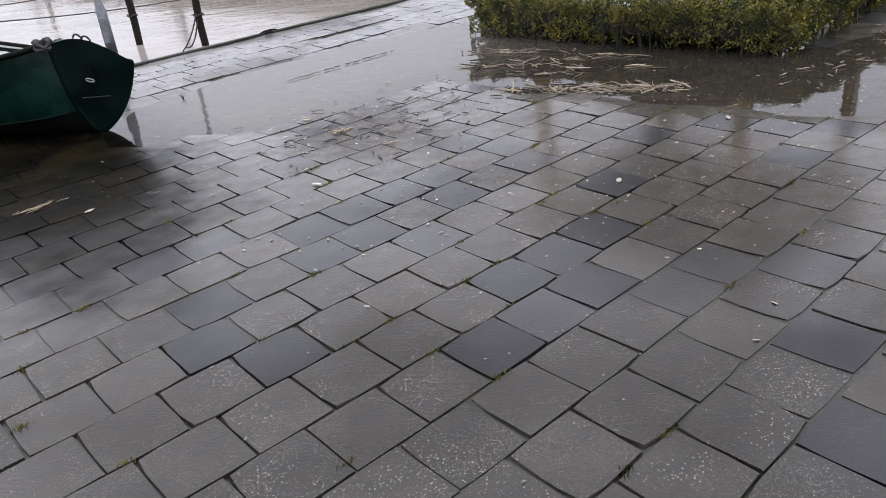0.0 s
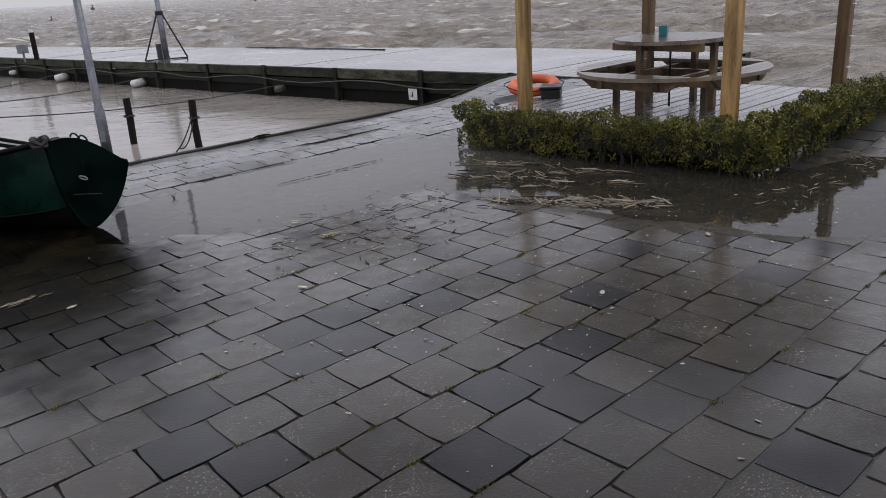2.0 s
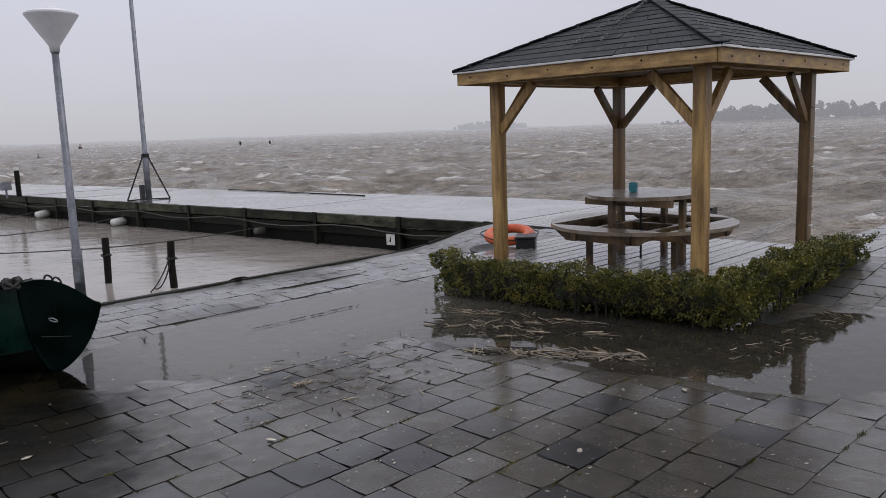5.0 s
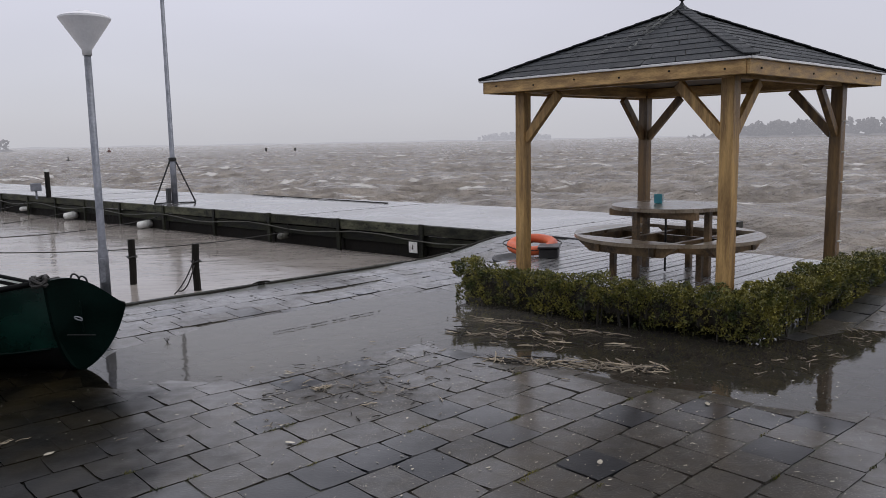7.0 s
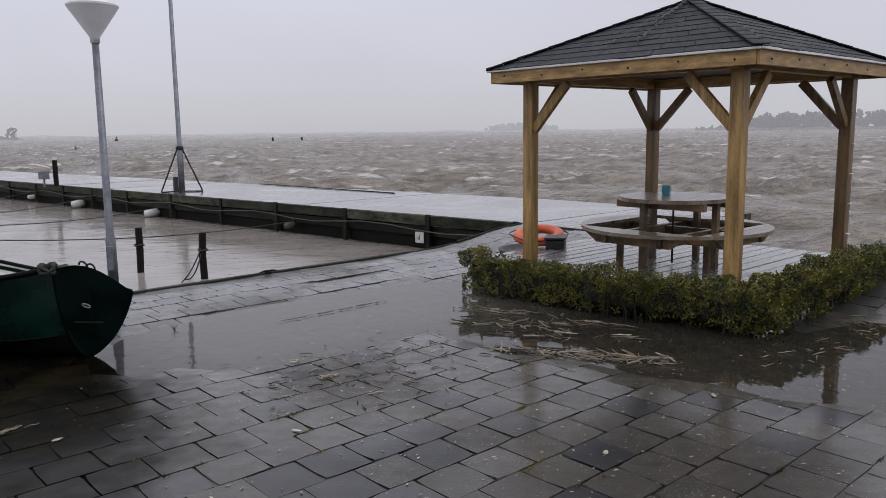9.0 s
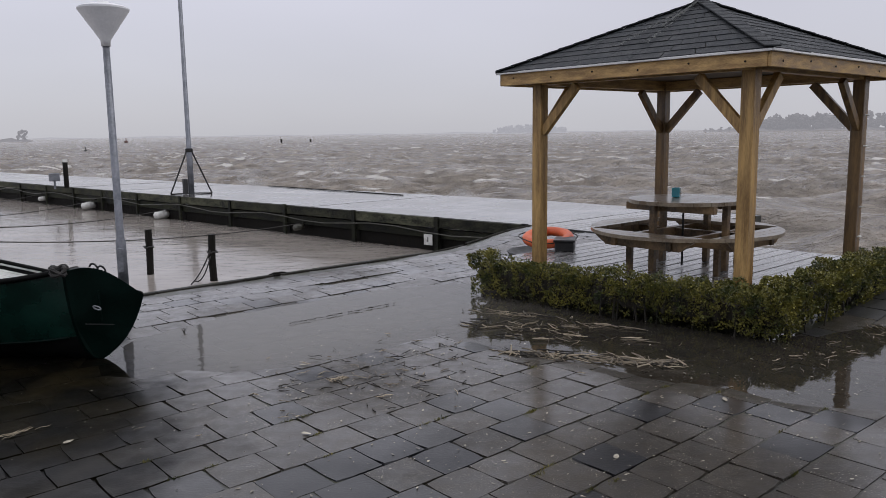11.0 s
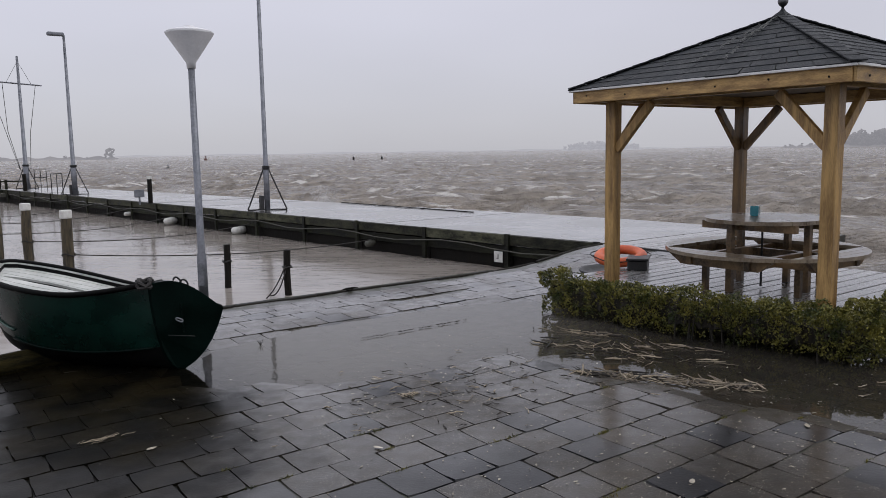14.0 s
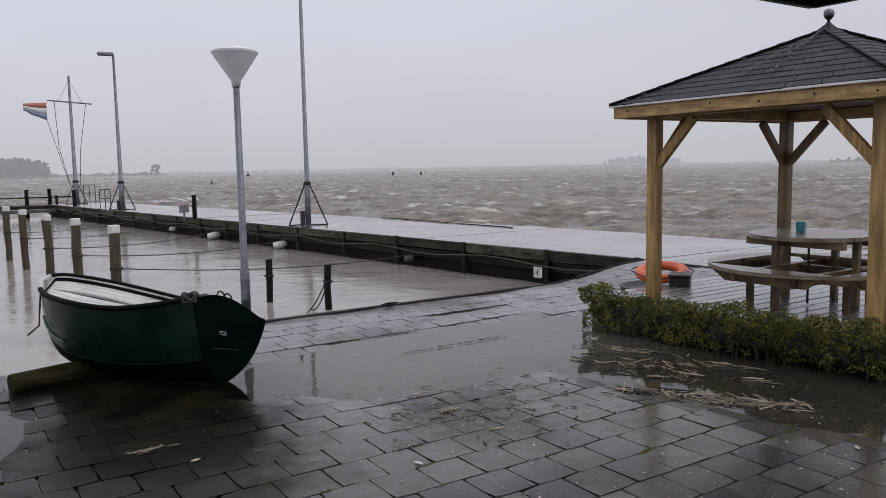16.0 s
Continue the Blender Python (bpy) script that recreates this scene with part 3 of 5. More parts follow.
y = QUAY - 0.14
random.seed(4)
while y < 43.5:
    y2 = min(44.0, y + 2.9)
    lift = random.uniform(-0.006, 0.006)
    mid_in, mid_out = (edge_in(y) + edge_out(y)) / 2, (edge_in(y2) + edge_out(y2)) / 2
    for q in (0, 1):
        a0, a1 = (edge_in(y), edge_in(y2)) if q == 0 else (mid_in + 0.008, mid_out + 0.008)
        b0, b1 = (mid_in - 0.008, mid_out - 0.008) if q == 0 else (min(edge_out(y), EAST), min(edge_out(y2), EAST))
        bm = prism([(a0, y + 0.01), (b0, y + 0.01), (b1, y2 - 0.01), (a1, y2 - 0.01)], DECK - 0.14 + lift, DECK + lift - 0.004 * q)
        on_jetty(part("concrete_slab", bm, M_SLAB, None))
    y = y2
y, k = QUAY + 0.05, 0
while y < 43.5:
    y2 = y + random.uniform(1.9, 2.3)
    # lower planks are darker: the recess's shade is put into their colour
    for z0, z1, off, name, m in ((0.03, 0.205, -0.05, "side_plank", M_TIMBER_TOP), (-0.17, 0.0, 0.0, "side_plank", M_TIMBER), (-0.7, -0.19, 0.08, "side_plank", M_PILE)):
        j = random.uniform(-0.012, 0.012)
        bm = prism([(edge_in(y) + off + j, y + 0.01), (edge_in(y) + off + 0.08 + j, y + 0.01), (edge_in(y2) + off + 0.08 + j, y2 - 0.01), (edge_in(y2) + off + j, y2 - 0.01)], z0, z1)
        on_jetty(part(name, bm, m))
    on_jetty(part("side_post", solid(edge_in(y) - 0.06, y, -0.225, 0.05, 0.11, 0.88 + random.uniform(-0.03, 0.05)), M_TIMBER))
    y, k = y2, k + 1
bm = tube([(edge_in(v) - 0.1, v, -0.04 + 0.05 * math.sin(v * 1.7)) for v in [QUAY + 0.2 + 0.7 * i for i in range(48)]], 0.011, 6)
on_jetty(part("rubbing_rope", bm, M_RAIL, None, "pale weathered rope along the side", True))
on_jetty(part("edge_rail", beam((EAST - 1.2, 15.0, DECK + 0.008), (edge_out(21), 21.0, DECK + 0.008), 0.05, 0.02), M_PILE))

far_jetty = thing("far_jetty", 5.2, 44.2, DECK, 0, "dark timber cross jetty at the harbour mouth", "jetty", kind="structure")
part("deck", solid(-10.0, 0.0, -0.1, 20.5, 1.6, 0.16), M_TIMBER, far_jetty)
part("fender_beam", solid(-10.0, -0.9, -0.28, 20.5, 0.16, 0.16), M_RAIL, far_jetty)
part("handrail", beam((-19, 0.6, 0.4), (1.5, 0.6, 0.35), 0.07, 0.07), M_TIMBER, far_jetty)
for i in range(6):
    part("post", solid(-17.5 + i * 3.6, 0.6, -0.2, 0.12, 0.12, 1.3), M_TIMBER, far_jetty)

kerb = thing("kerb", 0, 0, 0, 0, "low worn dark timber kerb along the quay edge", "kerb", kind="structure")
random.seed(8)
x = NOTCH + 0.05
while x < 9.4:
    l = min(random.uniform(0.85, 1.05), 9.42 - x)
    z = max(0.012, land(x + l / 2, QUAY - 0.3) + 0.006)
    tilt = math.degrees(math.atan2(land(x + l, 8.3) - land(x, 8.3), l))
    part("kerb_beam", solid(0, 0, -0.15, l - 0.012, 0.055, 0.30, pose(x + l / 2, QUAY - 0.08 + random.uniform(-0.008, 0.008), z, 0, -tilt, random.uniform(-0.5, 0.5)), 0.012), M_KERBWOOD, kerb)
    x += l
part("edge_timber", beam((NOTCH + 0.05, QUAY + 0.04, -0.06), (7.2, QUAY + 0.04, -0.06), 0.07, 0.12), M_TIMBER, kerb, "dark timber along the edge")

deck = thing("deck", 6.3, 3.35, DECK, 0, "pale silvered wet wooden deck under the gazebo", "deck", kind="structure")
random.seed(3)
for i in range(18):
    part("deck_board", solid(1.64 + random.uniform(-0.012, 0.012), 0.09 + 0.178 * i, -0.014 + random.uniform(-0.002, 0.002), 3.30, 0.160, 0.028, None, 0.004), M_DECK, deck)
part("edge_board", solid(1.64, -0.03, -0.09, 3.3, 0.03, 0.18), M_DECK, deck)
part("joists", solid(1.64, 1.6, -0.13, 3.2, 3.1, 0.18), M_PILE, deck)
landing = thing("deck", 9.42, 6.6, DECK, 0, "pale wet board landing between the paving and the jetty", "deck", kind="structure")
for i in range(10):
    part("deck_board", solid(1.85 + random.uniform(-0.012, 0.012), 0.09 + 0.178 * i, -0.014 + random.uniform(-0.002, 0.002), 3.70, 0.160, 0.028, None, 0.004), M_DECK, landing)
part("edge_strip", solid(-0.03, 0.72, -0.02, 0.05, 1.45, 0.055), M_BLACK, landing, "black rubber edge strip")
part("joists", solid(1.87, 0.9, -0.13, 3.6, 1.75, 0.18), M_PILE, landing)

puddle = sheet("puddle", [-0.4 + 0.4 * i for i in range(23)], [0.9 + 0.37 * i for i in range(21)], lambda x, y: -0.008, M_PUDDLE, lambda x, y: x > NOTCH + 0.2 or y < INLET - 0.25)
tagged(puddle, "shallow clear rain puddle reflecting the grey sky", "puddle", kind="structure")

# distance: low shores, an island and woods across the lake
def shore_at(az, d):
    a = radians(50 - az)
    return d * math.cos(a), d * math.sin(a)


def far_wood(name, az0, az1, d, lowest, tallest, material, label, seed, count, base=1.2, clumps=26, full=0.13):
    random.seed(seed)
    bm = bmesh.new()
    steps = 24
    low = [shore_at(az0 + (az1 - az0) * i / steps, d) for i in range(steps + 1)]
    high = [shore_at(az0 + (az1 - az0) * i / steps, d + 60) for i in range(steps + 1)]
    hl = [bm.verts.new((x, y, WATER)) for x, y in low]
    hm = [bm.verts.new((x, y, base * (0.6 + 0.4 * math.sin(i * 1.9)) if 0 < i < steps else WATER)) for i, (x, y) in enumerate(high)]
    for i in range(steps):
        bm.faces.new((hl[i], hl[i + 1], hm[i + 1], hm[i]))
    for k in range(count):
        f = random.random()
        x, y = shore_at(az0 + (az1 - az0) * (0.04 + 0.92 * f), d + random.uniform(30, 60))
        h = random.uniform(lowest, tallest) * (0.45 + 0.55 * math.sin(math.pi * (0.12 + 0.76 * f)))
        for c in range(clumps):
            r = h * random.uniform(0.4, 1.3) * full
            m = Matrix.Translation((x + random.uniform(-0.4, 0.4) * h, y, h * random.uniform(0.15, 0.9))) @ Matrix.Diagonal((r, r, r * random.uniform(0.6, 1.1), 1))
            got = bmesh.ops.create_icosphere(bm, subdivisions=1, radius=1.0, matrix=m)
            for v in got["verts"]:
                v.co += Vector((random.uniform(-1, 1), random.uniform(-1, 1), random.uniform(-1, 1))) * r * 0.55
        tube([(x, y, 0), (x + 0.1 * h * random.uniform(-1, 1), y, h * 0.7)], [h * 0.03, h * 0.015], 5, bm)
    ob = part(name, bm, material)
    return tagged(ob, label, "shore", kind="structure")


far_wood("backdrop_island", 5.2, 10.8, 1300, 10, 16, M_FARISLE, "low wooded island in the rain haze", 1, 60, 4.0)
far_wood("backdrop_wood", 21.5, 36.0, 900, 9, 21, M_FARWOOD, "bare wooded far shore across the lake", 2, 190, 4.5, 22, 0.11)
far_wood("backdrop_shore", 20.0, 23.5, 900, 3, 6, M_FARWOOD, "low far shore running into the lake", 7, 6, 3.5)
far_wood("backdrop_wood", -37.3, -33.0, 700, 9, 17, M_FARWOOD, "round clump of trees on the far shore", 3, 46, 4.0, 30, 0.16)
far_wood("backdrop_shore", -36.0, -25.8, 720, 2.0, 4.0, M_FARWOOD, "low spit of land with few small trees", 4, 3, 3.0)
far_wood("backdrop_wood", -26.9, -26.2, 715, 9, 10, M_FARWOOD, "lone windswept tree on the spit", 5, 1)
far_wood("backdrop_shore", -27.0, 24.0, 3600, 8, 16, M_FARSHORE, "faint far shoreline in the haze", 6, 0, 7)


# ---- gazebo and what stands under it ----
GX0, GX1, GY0, GY1, EAVE = 6.14, 9.13, 3.00, 5.99, 2.345
APEX = 3.04
gx, gy = (GX0 + GX1) / 2, (GY0 + GY1) / 2
gazebo = thing("gazebo", gx, gy, DECK, 0, "square open gazebo of pale pine posts with black shingle hip roof", "gazebo")
PX, PY = (GX1 - GX0) / 2 - 0.31, (GY1 - GY0) / 2 - 0.31
TOP = EAVE - DECK - 0.13
for sx in (-1, 1):
    for sy in (-1, 1):
        part("post", solid(sx * PX, sy * PY, (TOP + 0.03) / 2, 0.122, 0.122, TOP + 0.03, None, 0.006), M_PINE_DARK if sx > 0 else M_PINE, gazebo, "dark brown post" if sx > 0 else "")
        part("brace", beam((sx * PX, sy * (PY - 0.05), TOP - 0.50), (sx * PX, sy * (PY - 0.50), TOP - 0.02), 0.06, 0.09), M_PINE_DARK if sx > 0 else M_PINE, gazebo)
        part("brace", beam((sx * (PX - 0.05), sy * PY, TOP - 0.50), (sx * (PX - 0.50), sy * PY, TOP - 0.02), 0.06, 0.09), M_PINE_DARK if sx > 0 else M_PINE, gazebo)
for s in (-1, 1):
    part("wall_plate", beam((-PX - 0.2, s * PY, TOP + 0.06), (PX + 0.2, s * PY, TOP + 0.06), 0.09, 0.12), M_PINE_H, gazebo)
    part("wall_plate", beam((s * PX, -PY + 0.05, TOP + 0.055), (s * PX, PY - 0.05, TOP + 0.055), 0.09, 0.11), M_PINE_H, gazebo)
HX, HY = (GX1 - GX0) / 2, (GY1 - GY0) / 2
for s in (-1, 1):
    part("fascia_board", beam((-HX + 0.01, s * (HY - 0.014), TOP + 0.058), (HX - 0.01, s * (HY - 0.014), TOP + 0.058), 0.028, 0.12), M_PINE_H, gazebo)
    part("fascia_board", beam((s * (HX - 0.014), -HY + 0.03, TOP + 0.058), (s * (HX - 0.014), HY - 0.03, TOP + 0.058), 0.028, 0.12), M_PINE_H, gazebo)
    part("drip_edge", beam((-HX - 0.02, s * (HY + 0.01), TOP + 0.128), (HX + 0.02, s * (HY + 0.01), TOP + 0.128), 0.05, 0.022, 0.003), M_DRIP, gazebo, "white drip edge")
    part("drip_edge", beam((s * (HX + 0.01), -HY - 0.02, TOP + 0.127), (s * (HX + 0.01), HY + 0.02, TOP + 0.127), 0.05, 0.022, 0.003), M_DRIP, gazebo, "white drip edge")
for k in range(6):
    f = -0.86 + 1.72 * k / 5
    for ob_pos in ((-HX - 0.001, f * HY, TOP + 0.05 + 0.02 * (k % 2)), (f * HX, -HY - 0.001, TOP + 0.05 + 0.02 * (k % 2))):
        part("bolt", tube([ob_pos, (ob_pos[0] - (0.006 if k is not None and abs(ob_pos[0]) > HX else 0), ob_pos[1] - (0.006 if abs(ob_pos[1]) > HY else 0), ob_pos[2])], 0.009, 8), M_PILE, gazebo)
for k in range(5):
    part("hook", solid(PX - 0.02, -PY - 0.085, 0.35 + 0.32 * k, 0.06, 0.03, 0.014), M_WHITE, gazebo, "pale metal hook")
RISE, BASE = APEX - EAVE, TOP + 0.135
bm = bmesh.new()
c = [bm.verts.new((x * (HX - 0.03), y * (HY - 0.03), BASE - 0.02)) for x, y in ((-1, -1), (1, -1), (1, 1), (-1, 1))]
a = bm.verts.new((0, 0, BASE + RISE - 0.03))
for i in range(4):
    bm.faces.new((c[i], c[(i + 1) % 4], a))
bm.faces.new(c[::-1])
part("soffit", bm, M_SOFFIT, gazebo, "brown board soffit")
# shingle courses on the four roof faces
random.seed(11)
corners = [Vector((x * (HX + 0.03), y * (HY + 0.03), BASE)) for x, y in ((-1, -1), (1, -1), (1, 1), (-1, 1))]
peak = Vector((0, 0, BASE + RISE))
COURSES = 11
for f in range(4):
    A, B = corners[f], corners[(f + 1) % 4]
    n = (B - A).cross(peak - A).normalized()
    for k in range(COURSES):
        t0, t1 = k / COURSES, min(1.0, (k + 1.15) / COURSES)
        l0, l1, h0, h1 = A.lerp(peak, t0), B.lerp(peak, t0), A.lerp(peak, t1), B.lerp(peak, t1)
        width = (l1 - l0).length
        cuts = max(1, round(width / 0.34))
        shift = (k % 2) * 0.5
        marks = sorted({0.0, 1.0, *(max(0.0, min(1.0, (i + shift) / cuts)) for i in range(cuts + 1))})
        for u0, u1 in zip(marks, marks[1:]):
            if u1 - u0 < 0.01:
                continue
            bm = bmesh.new()
            g = 0.004 / max(width, 0.1)
            j = random.uniform(-0.006, 0.006)
            down = (l0 - h0).lerp(l1 - h1, 0.5).normalized() * j
            thick = 0.008 + random.uniform(0, 0.004)
            p4 = [l0.lerp(l1, u0 + g) + down, l0.lerp(l1, u1 - g) + down, h0.lerp(h1, u1 - g), h0.lerp(h1, u0 + g)]
            lo = [bm.verts.new(p) for p in p4]
            hi = [bm.verts.new(p4[0] + n * thick), bm.verts.new(p4[1] + n * thick), bm.verts.new(p4[2] + n * 0.003), bm.verts.new(p4[3] + n * 0.003)]
            bm.faces.new(hi)
            bm.faces.new(lo[::-1])
            for i in range(4):
                bm.faces.new((lo[i], lo[(i + 1) % 4], hi[(i + 1) % 4], hi[i]))
            part("shingle", bm, M_SHINGLE, gazebo)
for f in range(4):
    A = corners[f]
    for k in range(13):
        p0, p1 = A.lerp(peak, k / 13), A.lerp(peak, (k + 1.1) / 13)
        part("ridge_shingle", beam(p0 + Vector((0, 0, 0.018)), p1 + Vector((0, 0, 0.012)), 0.13, 0.014, 0.003), M_SHINGLE, gazebo)
bm = lathe([(0.17, 0), (0.165, 0.012), (0.03, 0.11), (0.012, 0.14)], 4)
bmesh.ops.transform(bm, matrix=pose(0, 0, BASE + RISE - 0.06, 0, 0, 45), verts=bm.verts)
part("roof_cap", bm, M_SHINGLE, gazebo)
part("finial", lathe([(0.012, BASE + RISE + 0.05), (0.014, BASE + RISE + 0.09), (0.03, BASE + RISE + 0.10), (0.048, BASE + RISE + 0.125), (0.052, BASE + RISE + 0.15), (0.045, BASE + RISE + 0.18), (0.02, BASE + RISE + 0.198)], 16), M_CHROME, gazebo, "small steel ball finial", True)
# pale lichen runs down the face over the hedge
random.seed(21)
bm = bmesh.new()
for u, top, low in ((0.42, 0.80, 0.22), (0.56, 0.93, 0.20), (0.51, 0.92, 0.5)):
    for i in range(44):
        t = top + (low - top) * i / 44
        A, B = corners[3], corners[0]
        p = A.lerp(peak, t).lerp(B.lerp(peak, t), u + random.uniform(-0.012, 0.012))
        if random.random() < 0.9:
            box(bm, 0, 0, 0, random.uniform(0.012, 0.03), random.uniform(0.008, 0.024), 0.004, Matrix.Translation(p + Vector((-0.012, 0, 0.034))))
part("lichen", bm, M_LICHEN, gazebo, "pale lichen streaks")["kind"] = "stuff"

table = thing("picnic_table", 7.58, 4.58, DECK, 0, "round dark weathered wooden picnic table with four curved benches", "picnic table")
R, TZ = 0.60, 0.765
for i in range(9):
    x0, x1 = -R + i * 2 * R / 9 + 0.003, -R + (i + 1) * 2 * R / 9 - 0.003
    cut = []
    for q in range(7):
        x = x0 + (x1 - x0) * q / 6
        cut.append((x, -math.sqrt(max(0.0004, R * R - x * x))))
    bm = prism(cut + [(x, -yy) for x, yy in cut[::-1]], TZ - 0.04, TZ)
    part("top_plank", bm, M_TABLETOP, table)
for s in (-1, 1):
    part("top_bearer", solid(s * 0.30, 0, TZ - 0.08, 0.07, 1.06, 0.08), M_TABLE, table)
    part("cross_bearer", beam((-0.84, s * 0.33, 0.355), (0.84, s * 0.33, 0.355), 0.06, 0.10), M_TABLE, table)
    part("cross_bearer", beam((s * 0.33, -0.84, 0.345), (s * 0.33, 0.84, 0.345), 0.06, 0.09), M_TABLE, table)
for x, y in ((-0.42, 0.12), (0.12, -0.42), (0.24, 0.42), (0.56, 0.05)):
    part("leg", solid(x, y, 0.36, 0.065, 0.065, 0.72), M_TABLE, table)
for x, y in ((-0.52, 0.34), (-0.22, -0.52), (0.32, 0.56), (0.58, -0.32)):
    part("outer_leg", solid(x, y, 0.17, 0.06, 0.06, 0.34), M_TABLE, table)
part("parasol_socket", tube([(0.02, 0.03, 0.02), (0.02, 0.03, 0.72)], 0.012, 8), M_FRAME, table, "thin dark steel rod")
for k in range(4):
    m = pose(0, 0, 0, 0, 0, 90 * k)
    # a bench of three planks cut to a segment of a circle
    for x0, x1 in ((0.700, 0.802), (0.808, 0.910), (0.916, 1.025)):
        rim = []
        for i in range(13):
            x = x0 + (x1 - x0) * i / 12
            rim.append((x, max(0.03, math.sqrt(max(0.0, 1.03 ** 2 - x * x)) - 0.04)))
        plank = part("seat_plank", prism([(x, -v) for x, v in rim] + rim[::-1], 0.415, 0.452), M_TABLETOP, table)
        plank.matrix_basis = m
    # apron under the seat with cut-away ends
    ap = bmesh.new()
    face = [(-0.44, 0.305), (0.44, 0.305), (0.59, 0.412), (-0.59, 0.412)]
    lo = [ap.verts.new((0.815, yy, z)) for yy, z in face]
    hi = [ap.verts.new((0.765, yy, z)) for yy, z in face]
    ap.faces.new(lo)
    ap.faces.new(hi[::-1])
    for i in range(4):
        ap.faces.new((lo[i], lo[(i + 1) % 4], hi[(i + 1) % 4], hi[i]))
    apron = part("apron", ap, M_TABLE, table)
    apron.matrix_basis = m

holder = thing("candle_holder", 7.66, 4.74, DECK + TZ, 20, "small square turquoise glass candle holder on the table", "candle holder")
bm = bmesh.new()
for sx, sy, w, d in ((-1, 0, 0.008, 0.085), (1, 0, 0.008, 0.085), (0, -1, 0.069, 0.008), (0, 1, 0.069, 0.008)):
    box(bm, sx * 0.0385, sy * 0.0385, 0.055, w, d, 0.10)
part("glass", bm, M_BLUE, holder)
part("bottom", solid(0, 0, 0.004, 0.068, 0.068, 0.008), M_BLUE, holder)

buoy = thing("lifebuoy", 7.80, 6.72, DECK + 0.02, 30, "orange plastic lifebuoy lying on black rubber by the post", "lifebuoy")
bm = bmesh.new()
ringv = []
for i in range(28):
    t = i * math.tau / 28
    ringv.append([bm.verts.new(((0.27 + 0.07 * math.cos(s)) * math.cos(t), (0.27 + 0.07 * math.cos(s)) * math.sin(t), 0.10 + 0.062 * math.sin(s) + 0.05 * math.cos(t))) for s in [k * math.tau / 12 for k in range(12)]])
for i in range(28):
    for k in range(12):
        bm.faces.new((ringv[i][k], ringv[(i + 1) % 28][k], ringv[(i + 1) % 28][(k + 1) % 12], ringv[i][(k + 1) % 12]))
part("ring", bm, M_ORANGE, buoy, smooth=True)
part("grab_line", tube([((0.36 + 0.03 * math.cos(4 * t)) * math.cos(t), (0.36 + 0.03 * math.cos(4 * t)) * math.sin(t), 0.12 + 0.05 * math.cos(t)) for t in [i * math.tau / 40 for i in range(41)]], 0.007, 6), M_ROPE, buoy)
mat_ob = thing("rubber_mat", 7.92, 6.86, land(7.92, 6.86) - 0.004, 25, "flat black rubber sheet turned up at its rim", "rubber mat")
bm = lathe([(0.02, 0.0), (0.44, 0.0), (0.5, 0.03), (0.52, 0.07), (0.5, 0.075), (0.47, 0.045), (0.42, 0.02), (0.02, 0.02)], 20)
part("sheet", bm, M_BLACK, mat_ob, smooth=True)
crate = thing("black_box", 7.72, 6.36, DECK, 35, "low black plastic ballast box with raised lid", "box")
part("body", solid(0, 0, 0.06, 0.36, 0.24, 0.12, None, 0.012), M_BLACK, crate)
part("lid", solid(0, 0, 0.135, 0.39, 0.27, 0.03, None, 0.008), M_BLACK, crate)

